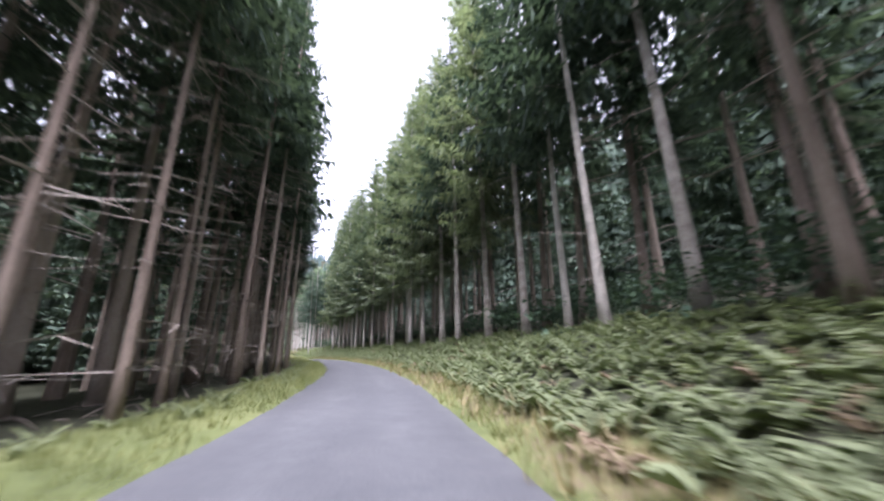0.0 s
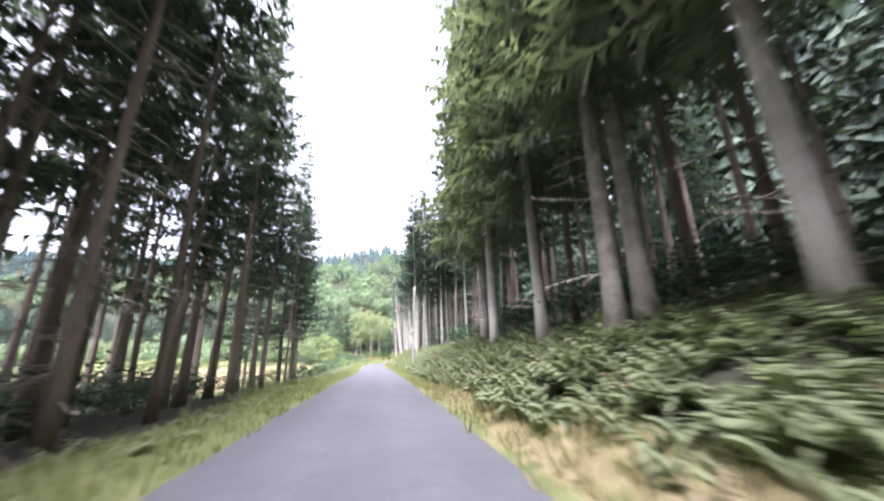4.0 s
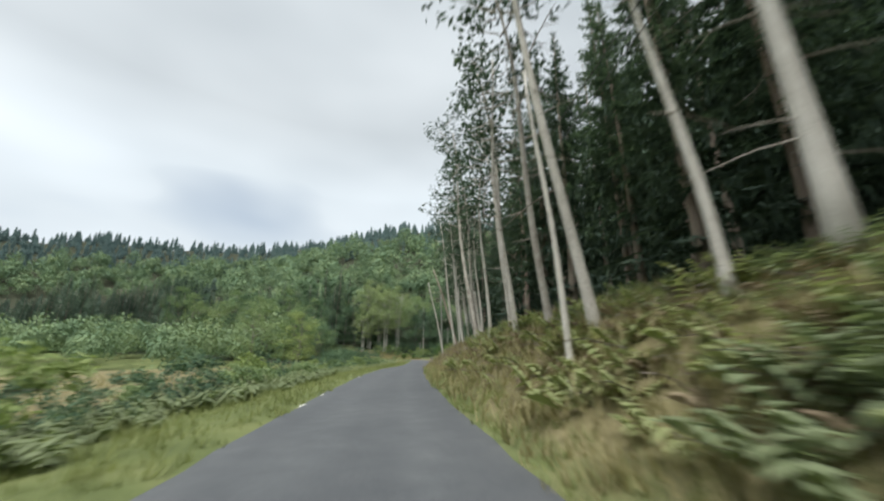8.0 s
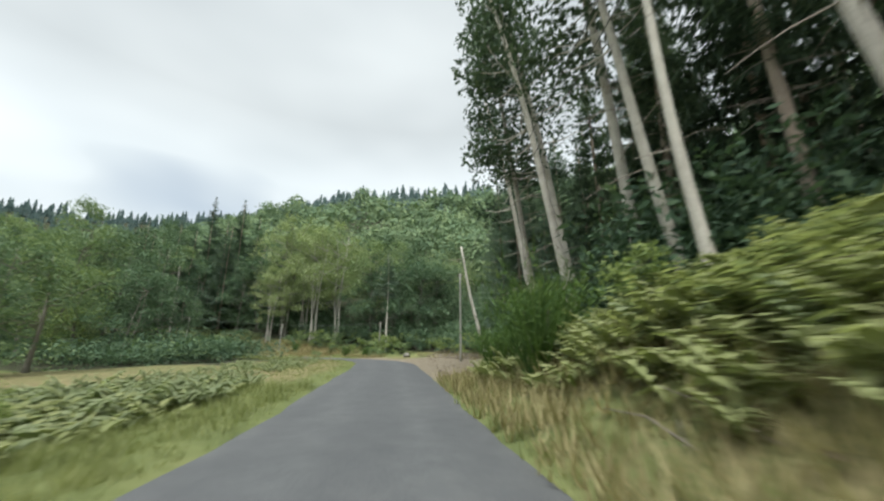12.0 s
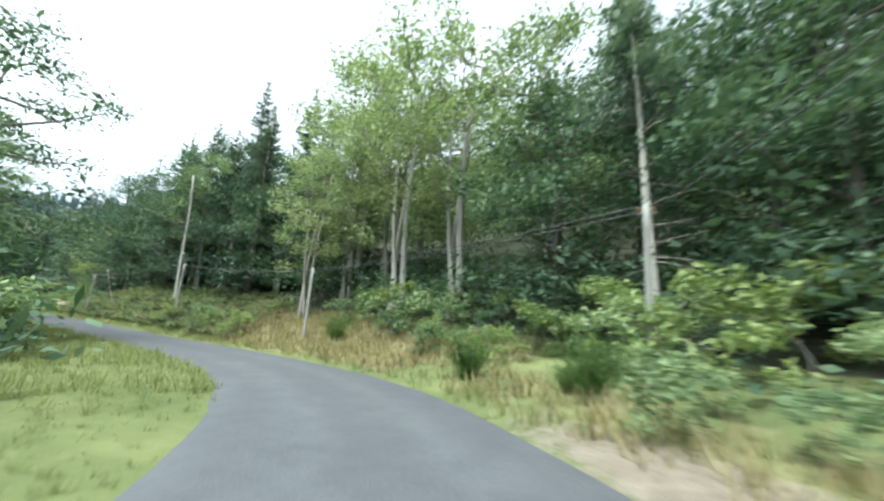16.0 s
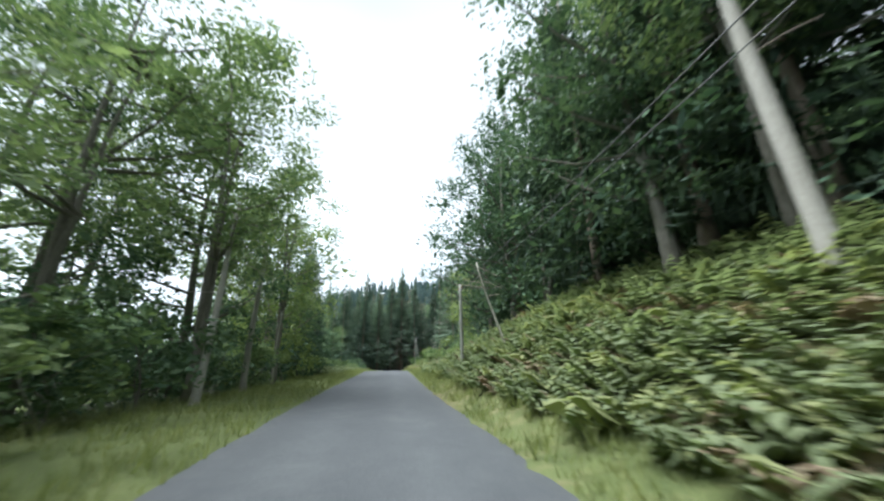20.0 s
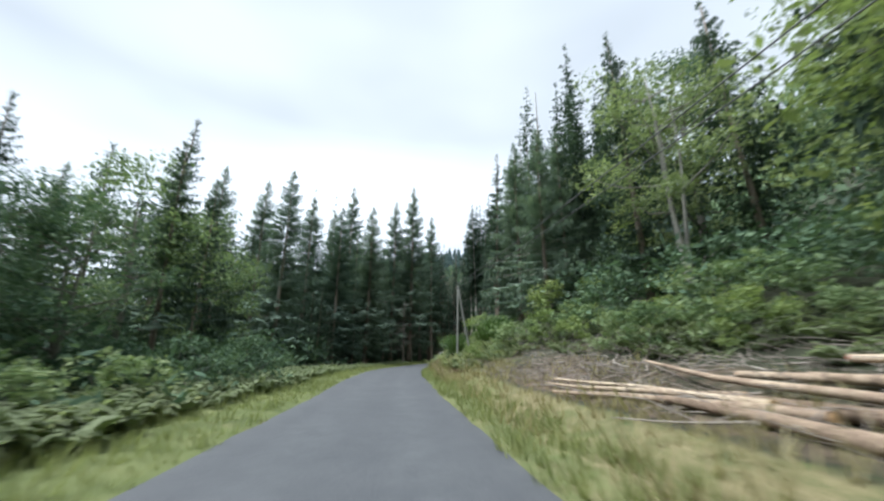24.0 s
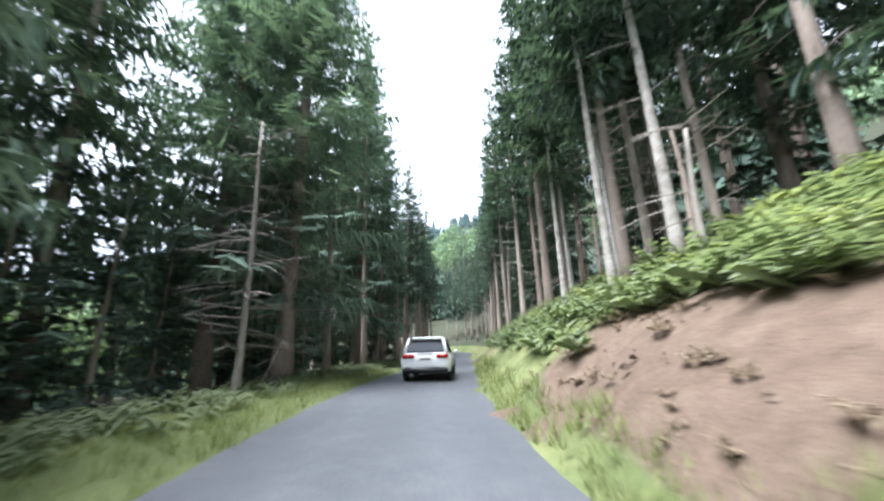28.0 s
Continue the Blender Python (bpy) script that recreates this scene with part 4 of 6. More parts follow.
for k, (H, r, lean) in enumerate(((13, 0.115, (0.03, 0)), (15, 0.14, (0.06, 0.02)), (11, 0.095, (0.0, 0.04)), (14, 0.12, (0.09, 0)))):
    tr = trunk_shape(H, r, 9, 0.35, lean, 12, 1.4, 0.3)
    wd, cr = pine_crown(H, H * 0.55, 2.1, 17, 60, 0.13, lean)
    tr = merge([tr, wd])
    master(("slim", k), "slender_pine", "slender leaning pale trunk with a sparse high crown", "slender pale trunks on the bank", bark=M["pale_bark"], leaves=M["pine"], trunk=tr, crown=cr,
           boughs=dead_boughs(2.5, H * 0.9, 22, r, (0.4, 1.6), lean=lean))
for k, (H, r, lean) in enumerate(((20, 0.19, (0.10, 0.01)), (22, 0.21, (0.07, 0.0)))):
    wd, cr = pine_crown(H, H * 0.42, 3.0, 34, 90, 0.16, lean)
    master(("pine", k), "tall_pine", "tall leaning pine with ragged dark needle clumps", "tall pines at the bend", bark=M["pale_bark"], leaves=M["pine"],
           trunk=merge([trunk_shape(H, r, 10, 0.3, lean, 12, 1.4, 0.3), wd]), crown=cr, boughs=dead_boughs(3, H * 0.6, 22, r, (0.5, 1.9), lean=lean))
for k, (H, z0, R, r, stems, mat, lab) in enumerate(((15, 4.0, 4.2, 0.20, 3, "leaf_pale", "tall ash with pale stems and airy light green leaves"), (13, 1.4, 4.6, 0.24, 1, "leaf", "broadleaf tree with a dense green crown"),
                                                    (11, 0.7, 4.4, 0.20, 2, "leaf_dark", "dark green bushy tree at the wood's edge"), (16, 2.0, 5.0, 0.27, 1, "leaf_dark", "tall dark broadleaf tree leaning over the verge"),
                                                    (12, 1.6, 4.8, 0.22, 1, "leaf_yellow", "broadleaf tree with yellowish green leaves"), (17, 5.5, 4.4, 0.24, 2, "leaf", "tall thin broadleaf tree with an open crown"))):
    wood, crown = broadleaf_shape(H, z0, R, 60, 110, 0.108, r, stems, 12)
    master(("broad", k), "broadleaf_tree", lab, "roadside broadleaf trees", trunk=wood, bark=M["grey_bark"] if k else M["ash_bark"], crown=crown, leaves=M[mat])
for k, (H, R, mat, lab) in enumerate(((2.4, 1.6, "leaf_dark", "dense dark green shrub beside the road"), (1.6, 1.3, "leaf", "leafy green shrub at the verge"), (2.0, 1.5, "leaf_yellow", "yellow-green shrub on the bank"))):
    wood, crown = broadleaf_shape(H, 0.25, R, 20, 44, 0.095, 0.035, 2, 5)
    ob = thing("shrub", lab, "shrub", "roadside shrubs")
    part("stem", tri_mesh("stem", *wood, M["grey_bark"], smooth=True), ob)["kind"] = "stuff"
    part("foliage", tri_mesh("foliage", *crown, M[mat]), ob)["kind"] = "stuff"
    MASTERS[("shrub", k)] = [ob, 0]
for k, h in enumerate((2.3, 1.7)):
    ob = thing("broom_bush", "feathery green broom bush on the bank", "shrub", "broom bushes")
    part("stem", tri_mesh("stem", *merge([tube(np.array([[0, 0, -0.1], [math.cos(a) * 0.12, math.sin(a) * 0.12, h * 0.3], [math.cos(a) * 0.35, math.sin(a) * 0.35, h * 0.65]]), [0.03, 0.02, 0.008], 5) for a in np.arange(7) * 0.9]), M["grey_bark"]), ob)["kind"] = "stuff"
    part("foliage", tri_mesh("foliage", *broom_shape(h, 190), M["broom"]), ob)["kind"] = "stuff"
    MASTERS[("broom", k)] = [ob, 0]

TAKEN = []
DEEP = []


def put(key, x, y, z=None, size=1.0, turn=None, tilt=(0, 0), label=""):
    """Stand a tree of the given sort at a place; the first takes the master itself."""
    if isinstance(key, str):
        key = (key, int(rng.integers(sum(1 for q in MASTERS if q[0] == key))))
    z = float(height(x, y)[0]) - 0.05 if z is None else z
    m = pose(x, y, z, tilt[0], tilt[1], math.degrees(rng.uniform(0, 6.28)) if turn is None else turn) @ Matrix.Scale(size, 4)
    ob, used = MASTERS[key]
    if used == 0:
        ob.matrix_world = m
        got = ob
    else:
        got = copy_thing(ob, m)
        got.matrix_basis = m
    MASTERS[key][1] += 1
    TAKEN.append((x, y))
    if label:
        tagged(got, label)
    return got


def rows_of(sort, t0, t1, d0, d1, gap, jitter=0.9, sizes=(0.85, 1.12), chance=1.0, clear=1.5, deep=99.0):
    """Trees in loose rows along the road."""
    i0, i1 = np.interp([t0, t1], LINE[:, 3], np.arange(len(LINE)))
    d, sign = abs(d0), 1 if d0 > 0 else -1
    while d <= abs(d1):
        i = i0 + rng.uniform(0, gap)
        while i < i1:
            k = int(min(i, len(LINE) - 1))
            p = LINE[k, :2] + LRIGHT[k] * sign * (d + rng.uniform(-jitter, jitter)) + LDIR[k] * rng.uniform(-jitter, jitter)
            i += gap * rng.uniform(0.8, 1.25)
            real = abs(locate(p[0], p[1])[0][0])
            if rng.uniform() < chance and real > abs(d0) - 1.0 and all((p[0] - a) ** 2 + (p[1] - b) ** 2 > clear * clear for a, b in TAKEN):
                if d > deep:
                    DEEP.append((float(p[0]), float(p[1]), float(height(p[0], p[1])[0]) - 0.1))
                    TAKEN.append((float(p[0]), float(p[1])))
                    continue
                s = sort if isinstance(sort, str) else sort[int(rng.integers(len(sort)))]
                put(s, float(p[0]), float(p[1]), size=rng.uniform(*sizes), tilt=tuple(rng.uniform(-2, 2, 2)))
        d += gap




def key(sort, spots, sizes=(0.95, 1.1), lean_in=0.0):
    """Trees at given times and distances; those that lean do so towards the road."""
    for t, d in spots:
        x, y, z = beside(t, d)
        k = int(np.clip(np.interp(t, LINE[:, 3], np.arange(len(LINE))), 0, len(LINE) - 1))
        turn = math.degrees(math.atan2(-LRIGHT[k, 1], -LRIGHT[k, 0])) + rng.uniform(-35, 35)
        one = sort[len(TAKEN) % len(sort)] if isinstance(sort[0], tuple) else sort
        put(one, x, y, z - 0.05, rng.uniform(*sizes), turn, (0, lean_in * rng.uniform(0.6, 1.4)))


# trees that stand out on the way
key("pale", [(0.62, 9.6), (0.75, 7.8), (0.97, 8.4), (1.18, 8.0), (1.7, 6.9), (2.05, 7.6), (2.4, 8.8), (2.75, 7.4), (3.3, 8.4), (3.49, 7.2), (3.69, 5.9), (4.1, 7.0), (4.5, 6.4)], (1.0, 1.2), 1.5)
key("thin", [(0.44, -5.4), (0.58, -4.7), (0.76, -5.2), (0.92, -6.0), (1.12, -5.1), (1.3, -4.8)], (0.95, 1.05))
key("thin", [(1.5, -5.4), (1.72, -4.9), (1.9, -5.6), (2.1, -4.9), (2.3, -5.5), (2.5, -5.0), (2.7, -5.3), (2.95, -5.0), (3.2, -5.6), (3.45, -5.0), (3.69, -5.9), (3.9, -5.0), (4.1, -5.4), (4.3, -5.9), (4.5, -5.2), (4.75, -5.6), (5.05, -5.4)], (0.9, 1.05))
key("pale", [(6.79, 4.6), (6.92, 7.9), (7.0, 8.9), (6.95, 6.1), (6.45, 9.3), (7.7, 6.4), (8.3, 6.8), (5.9, 8.6), (5.5, 6.9), (7.35, 7.4)], (0.85, 1.15), 1.5)
key("slim", [(8.37, 5.7), (8.58, 5.0), (8.8, 5.2), (9.01, 5.0), (9.31, 6.0), (9.46, 5.3), (9.85, 7.9), (9.93, 5.6), (10.25, 6.6), (10.41, 6.5), (10.58, 5.5), (10.9, 5.1), (10.9, 7.4), (11.15, 7.5), (11.31, 5.8), (11.48, 6.3), (11.9, 8.2), (12.15, 8.5), (12.6, 7.0)], (0.95, 1.3), 3.0)
key("pine", [(12.8, 8.2), (13.1, 9.2), (13.35, 8.0), (13.6, 9.6), (13.9, 8.6), (14.3, 10.2), (12.4, 9.6)], (0.95, 1.2), 3.0)
key((("broad", 1), ("broad", 4), ("broad", 2), ("broad", 1)), [(13.4, -21.0), (13.6, -24.0), (14.0, -19.5), (13.5, -22.0), (14.4, -20.0), (12.9, -19.0), (14.6, -26.0), (13.0, -27.0)], (0.62, 0.78))
key(("broad", 0), [(17.7, 9.8), (18.0, 8.6), (18.35, 11.0), (18.68, 10.5)], (1.2, 1.4))
key(("broad", 0), [(18.57, 9.2), (18.66, 6.7)], (0.72, 0.85))
key(("broad", 5), [(17.2, 10.5), (20.59, 8.4)], (0.8, 1.0))
key((("fullback", 0), ("broad", 2), ("fullback", 1)), [(19.5, 9.5), (19.75, 8.6), (19.95, 9.8), (20.3, 9.0), (20.6, 9.8), (20.85, 8.8), (21.1, 9.6), (21.4, 8.6), (21.65, 9.4), (21.9, 8.8), (22.3, 9.0), (22.7, 9.6)], (0.9, 1.1))
key(("broad", 3), [(19.2, -7.2), (19.6, -9.2)], (0.88, 0.98))
key(("broad", 1), [(20.4, -7.0)], (0.7, 0.8))
key(("broad", 5), [(21.62, -6.6), (21.4, -5.5), (22.2, -5.8), (21.0, -7.4), (20.0, -7.2)], (0.75, 0.95))
key(("broad", 4), [(24.3, 11.5), (24.0, 13.5)], (0.9, 1.05))
key(("broad", 1), [(26.2, -12.0), (25.5, -11.0)], (0.7, 0.85))
key(("full", 0), [(27.2, -19.5), (27.3, -15.4), (27.8, -12.7)], (1.05, 1.15))
key(("full", 3), [(28.8, -12.5), (29.4, -8.2), (29.45, -5.4), (30.6, -6.0)], (1.15, 1.28))
key(("full", 1), [(28.3, -7.0), (27.7, -8.6), (26.9, -10.5), (28.5, -9.8), (28.05, -11.0)], (0.85, 1.0))
key("pale", [(28.75, 6.0), (28.9, 5.2), (29.15, 6.4), (29.5, 5.6), (29.75, 6.6)], (0.6, 0.75), 1.0)
key("tall", [(28.8, 7.4), (28.95, 5.8), (29.0, 6.8), (29.1, 8.0), (29.6, 5.2), (30.2, 6.0), (29.8, -5.0), (30.3, -4.6), (31.0, -5.2), (31.5, -4.8)], (0.7, 0.85), 1.0)
key(("shrub", 1), [(26.62, 7.4), (26.78, 6.9)], (0.95, 1.15))
key(("full", 2), [(26.6, 11.5), (27.2, 10.5), (26.9, 14.0), (27.9, 11.0)], (1.0, 1.2))

key("tall", [(6.0, -6.4), (5.75, -8.0), (5.5, -6.2)], (0.7, 0.8))
key("larch", [(1.45, 7.6), (1.95, 6.9), (2.2, 6.4), (2.55, 6.7), (2.85, 6.0), (3.1, 6.6), (3.4, 5.8), (3.65, 7.0), (3.95, 5.7), (4.25, 6.2), (4.5, 5.6), (4.8, 5.9), (5.1, 5.6), (5.4, 6.6)], (0.9, 1.05), 1.0)
key(("sparse", 0), [(6.75, -8.5), (6.32, -7.4)], (0.98, 1.02))
key(("sparse", 1), [(6.25, -10.2), (6.5, -12.2), (6.05, -7.4), (5.95, -9.8)], (0.95, 1.1))
key(("broad", 3), [(20.9, 8.0), (22.1, 7.8), (22.6, 8.0)], (0.9, 1.1), 1.0)

# plantation on both sides of the first stretch
rows_of("back", -2.5, 6.0, -8.0, -15, 3.1, 0.6, deep=10)
rows_of("thin", 0.3, 5.9, -6.5, -8.6, 2.0, 0.6, (0.85, 1.05), 0.9)
rows_of("tall", -2.5, -0.2, -5.2, -5.8, 3.1, 0.6)
rows_of("back", -2.5, 5.0, 10.5, 15, 3.3, 0.7, deep=11)
rows_of("tall", -2.5, 0.5, 7.2, 8, 3.3, 0.7)
rows_of(("pale", "back", "back"), 4.9, 8.2, 10.0, 19, 3.2, 0.8, deep=11)
rows_of(("fullback", "back", "fullback"), 8.0, 13.2, 11.5, 17, 3.8, 1.0, deep=15)
# outside of the bend
rows_of("fullback", 12.3, 14.1, 13.5, 18, 3.4, 0.8, (0.9, 1.1), 1.0, 2.2)
rows_of(("fullback", "fullback", ("broad", 4), "fullback"), 13.0, 15.5, 17, 24, 4.6, 1.0, (0.95, 1.25), 0.95, 2.6)
key(("broad", 2), [(16.45, 12.6), (16.55, 10.9), (16.75, 13.0), (16.95, 11.2), (16.65, 15.2), (17.2, 9.6)], (0.98, 1.12))
key(("full", 0), [(15.5, 14.2), (15.2, 15.6), (15.55, 18.0), (15.1, 13.2), (14.7, 15.0)], (0.95, 1.1))
key(("broad", 3), [(16.9, 14.5), (17.3, 12.8)], (0.8, 0.9))
rows_of((("broad", 0), ("broad", 1), ("broad", 4), ("broad", 3), ("broad", 0), ("broad", 5)), 16.4, 19.0, 11.5, 17, 4.2, 1.0, (0.85, 1.05), 1.0, 2.4)
rows_of(("fullback", ("broad", 2), "fullback", ("broad", 3)), 18.8, 23.4, 11.0, 18, 3.6, 1.0, (0.9, 1.2), 1.0, 2.4)
# inside of the bend and the shaded stretch
rows_of("broad", 18.7, 23.3, -8.5, -16, 4.4, 1.0, (0.8, 1.1), 0.95, 2.6)
key(("full", 0), [(24.65, -9.4), (24.85, -11.8), (25.3, -12.5)], (0.42, 0.5))
key(("full", 0), [(23.95, -9.6)], (0.85, 0.9))
rows_of((("broad", 1), ("broad", 2), "fullback", "fullback"), 23.2, 25.9, -8.8, -16, 3.6, 1.0, (0.5, 0.7), 1.0, 2.2)
# last stretch
rows_of("fullback", 27.6, 34, -10.0, -16, 3.6, 0.8, (0.9, 1.1), 1.0, 2.2, 12)
rows_of("fullback", 26.4, 29.6, -16.5, -23, 3.2, 0.8, (0.75, 1.0), 1.0, 2.0)
rows_of("back", 30.5, 36, -5.0, -9, 3.6, 0.6, (0.8, 1.0), 1.0, 2.0, 6)
rows_of(("fullback", "broad"), 23.4, 26.2, 14, 20, 4.4, 1.0, (0.9, 1.15), 1.0, 2.6)
rows_of(("back", "fullback"), 26.8, 35, 9.0, 16, 3.8, 0.8, (0.75, 1.0), 1.0, 2.0, 10)

rows_of("tall", 30.4, 37, 5.2, 9.5, 3.4, 0.7, (0.75, 0.95), 1.0, 2.0, 6)
rows_of("tall", 31.8, 40, -4.6, -9, 3.4, 0.6, (0.75, 0.95), 1.0, 2.0, 5)
inner = [spruce_crown(H, z0, 2.9, 1.15, 5, 7) for H, z0 in ((25, 7.0), (23, 5.5), (26, 8.0))]
posts = [trunk_shape(23, 0.19, 6, 0.1, rings=5), trunk_shape(24, 0.23, 6, 0.1, rings=5)]
crowns, stems = merge(planted(inner, DEEP, 0.8, 1.05, 0.02)), merge(planted(posts, DEEP, 0.85, 1.0, 0.0))
both = merge([crowns, stems])
tagged(new("plantation_interior", tri_mesh("plantation_interior", *both, [M["spruce"], M["bark"]], np.repeat([0, 1], [len(crowns[1]), len(stems[1])]))), "dim interior of the spruce plantation", "wood", kind="stuff")

# shrubs
key(("shrub", 1), [(15.93, -4.3)], (0.45, 0.5))
key(("broom", 0), [(12.72, 3.5), (12.85, 4.4)], (0.95, 1.1))
key(("broom", 1), [(13.05, 3.6), (13.2, 4.4)], (0.8, 1.0))
rows_of((("shrub", 2), "broom"), 12.5, 13.4, 4.8, 6.4, 2.2, 0.5, (0.45, 0.7), 0.8, 1.0)
rows_of("broom", 12.7, 13.3, 4.2, 5.8, 2.0, 0.4, (0.55, 0.8), 0.9, 0.9)
rows_of((("shrub", 1), ("shrub", 0), ("shrub", 1), ("shrub", 2)), 16.25, 18.4, 6.8, 11.5, 1.6, 0.6, (0.75, 1.15), 0.95, 0.9)
rows_of((("shrub", 2), ("shrub", 1), ("shrub", 2)), 13.4, 16.25, 9.4, 13, 1.8, 0.6, (0.6, 1.0), 0.95, 0.9)
rows_of((("shrub", 1), ("shrub", 2)), 18.6, 20.0, 3.6, 4.6, 2.0, 0.4, (0.5, 0.8), 0.8, 0.9)
rows_of((("shrub", 1), "broom", ("shrub", 1)), 16.2, 17.1, 3.9, 5.0, 1.5, 0.4, (0.35, 0.6), 0.85, 0.8)
rows_of((("shrub", 1), ("shrub", 2), ("shrub", 0)), 16.15, 17.9, 5.0, 6.8, 1.7, 0.5, (0.4, 0.75), 0.85, 0.8)
rows_of("shrub", 18.0, 23.0, -6.4, -9, 2.2, 0.6, (0.8, 1.5), 0.9, 1.0)
rows_of((("shrub", 0), ("shrub", 1)), 22.9, 25.6, -5.4, -8, 2.0, 0.5, (0.5, 0.9), 0.9, 0.9)
rows_of((("shrub", 1), ("shrub", 2), ("shrub", 1)), 23.2, 26.2, 8.9, 11, 1.8, 0.6, (0.55, 1.0), 0.85, 0.9)
rows_of("shrub", 23.6, 26.6, 11, 14, 2.4, 0.7, (0.8, 1.4), 0.8, 1.0)
rows_of("shrub", 6.0, 12.8, -6.0, -10, 3.4, 0.8, (0.5, 0.85), 0.7, 1.0)
rows_of((("shrub", 1), ("shrub", 0)), 7.2, 12.6, -5.6, -7.8, 2.0, 0.6, (0.5, 0.85), 0.85, 0.8)
rows_of((("shrub", 1), ("shrub", 2), "broom"), 25.9, 27.3, 4.6, 8, 2.0, 0.5, (0.6, 1.1), 0.75, 0.9)

rows_of(("broom", ("shrub", 1)), 17.2, 18.3, 4.6, 6.4, 1.8, 0.5, (0.5, 0.8), 0.8, 0.9)
rows_of((("shrub", 1), ("shrub", 2)), 26.9, 27.9, 4.2, 7.5, 2.4, 0.6, (0.35, 0.6), 0.8, 0.9)
rows_of("fullback", 27.0, 30.5, -7.6, -12.5, 2.4, 0.7, (0.3, 0.45), 0.9, 1.2)
# sorts of which none was planted
for ob, used in MASTERS.values():
    if used == 0:
        for child in list(ob.children):
            bpy.data.objects.remove(child)
        bpy.data.objects.remove(ob)

# ---- woods beyond, undergrowth and grass ----


def skirt_spruce(H, R, layers, points):
    """A distant spruce: ragged skirts of boughs, one above the other."""
    out = []
    for k in range(layers):
        f = k / layers
        z, r = H * (0.06 + 0.86 * f), R * (1 - f) ** 0.62 * rng.uniform(0.75, 1.15) + 0.12
        a = np.arange(points * 2) / (points * 2) * 2 * np.pi + rng.uniform(0, 6)
        rr = r * np.where(np.arange(points * 2) % 2, 0.4, 1.0) * rng.uniform(0.6, 1.3, points * 2)
        ring = np.column_stack([np.cos(a) * rr, np.sin(a) * rr, z - 0.28 * rr + rng.uniform(-0.5, 0.5, points * 2)])
        V = np.concatenate([ring, [[rng.uniform(-0.2, 0.2), rng.uniform(-0.2, 0.2), z + H / layers * 1.15]]])
        j = np.arange(points * 2)
        out.append((V, np.column_stack([j, (j + 1) % (points * 2), np.full(points * 2, points * 2)])))
    return merge(out)


def dome_crown(H, R, lumps, per, size):
    """A distant broadleaf crown: leaf bunches laid over rounded lumps."""
    out = []
    for k in range(lumps):
        a, q = k * 2.4 + rng.uniform(-0.4, 0.4), (k + 0.5) / lumps
        c = np.array([math.cos(a) * R * 0.62 * math.sqrt(q), math.sin(a) * R * 0.62 * math.sqrt(q), H * (0.78 - 0.38 * q) + rng.uniform(-0.5, 0.5)])
        r = R * rng.uniform(0.36, 0.52)
        n = rng.normal(size=(per, 3))
        n[:, 2] = np.abs(n[:, 2]) * 1.1 - 0.55
        n /= np.linalg.norm(n, axis=1)[:, None]
        p = c + n * r * rng.uniform(0.85, 1.1, (per, 1))
        n = n + rng.normal(size=(per, 3)) * 0.13
        u = np.cross(n, rng.normal(size=(per, 3)))
        u /= np.linalg.norm(u, axis=1)[:, None]
        w = np.cross(n, u)
        w /= np.linalg.norm(w, axis=1)[:, None]
        s = size * rng.uniform(0.6, 1.3, (per, 1))
        V = np.stack([p - u * s, p + w * s * 0.6, p + u * s, p - w * s * 0.6], 1).reshape(-1, 3)
        i = np.arange(per)[:, None] * 4
        out.append((V, np.concatenate([i + [0, 1, 2], i + [0, 2, 3]])))
    return merge(out)


FARS = [skirt_spruce(H, R, 9, 7) for H, R in ((17, 3.7), (20, 4.2), (14, 3.6), (18, 3.9), (12, 3.3))]
DENSE = [skirt_spruce(H, R, 17, 9) for H, R in ((24, 3.2), (27, 3.4), (22, 3.0))]
NEAR = [spruce_crown(H, 1.2, R, 1.0, 5, 9, 0.35, 0.9, 0.35, 0.4) for H, R in ((20, 2.8), (23, 3.0), (17, 2.6))]
FARB = [dome_crown(H, R, 11, 48, 0.38) for H, R in ((11, 5.6), (13, 6.2), (9, 5.0), (14, 5.4))]
THICKET = [clump_leaves(list(rng.normal(size=(5, 3)) * (0.9, 0.9, 0.7) + (0, 0, 1.1)), [1.0] * 5, 36, 0.12) for _ in range(4)]


def wood_spots(count, x0, x1, y0, y1, test):
    x, y = rng.uniform(x0, x1, count), rng.uniform(y0, y1, count)
    d, i = locate(x, y)
    k = test(x, y, d, LINE[i, 3])
    return np.column_stack([x[k], y[k], height(x[k], y[k]) - 0.3])


COARSE = [dome_crown(H, R, 9, 24, 0.62) for H, R in ((11, 6.0), (13, 6.6), (10, 5.2), (14, 5.6))]
CLOSE = [dome_crown(H, R, 9, 60, 0.3) for H, R in ((9, 4.2), (11, 4.6), (8, 3.8))]
low = wood_spots(1900, -230, 60, 60, 300, lambda x, y, d, t: (d > 19) & (d < 70) & (t > 12.5) & (t < 26.2) & ~((t > 15.75) & (t < 16.5) & (d < 40)))
upper = wood_spots(2700, -330, 110, 60, 360, lambda x, y, d, t: (d >= 70) & (d < 128) & (t > 12.5))
FINE = [dome_crown(H, R, 12, 110, 0.2) for H, R in ((11, 5.0), (13, 5.4), (9, 4.6))]
side, _ = locate(low[:, 0], low[:, 1])
stuff("near_broadleaf_wood", planted(FINE, low[side < 33], 0.75, 1.05, 0.03), M["leaf"], "dense broadleaf wood above the bend", "wood")
low = low[side >= 33]
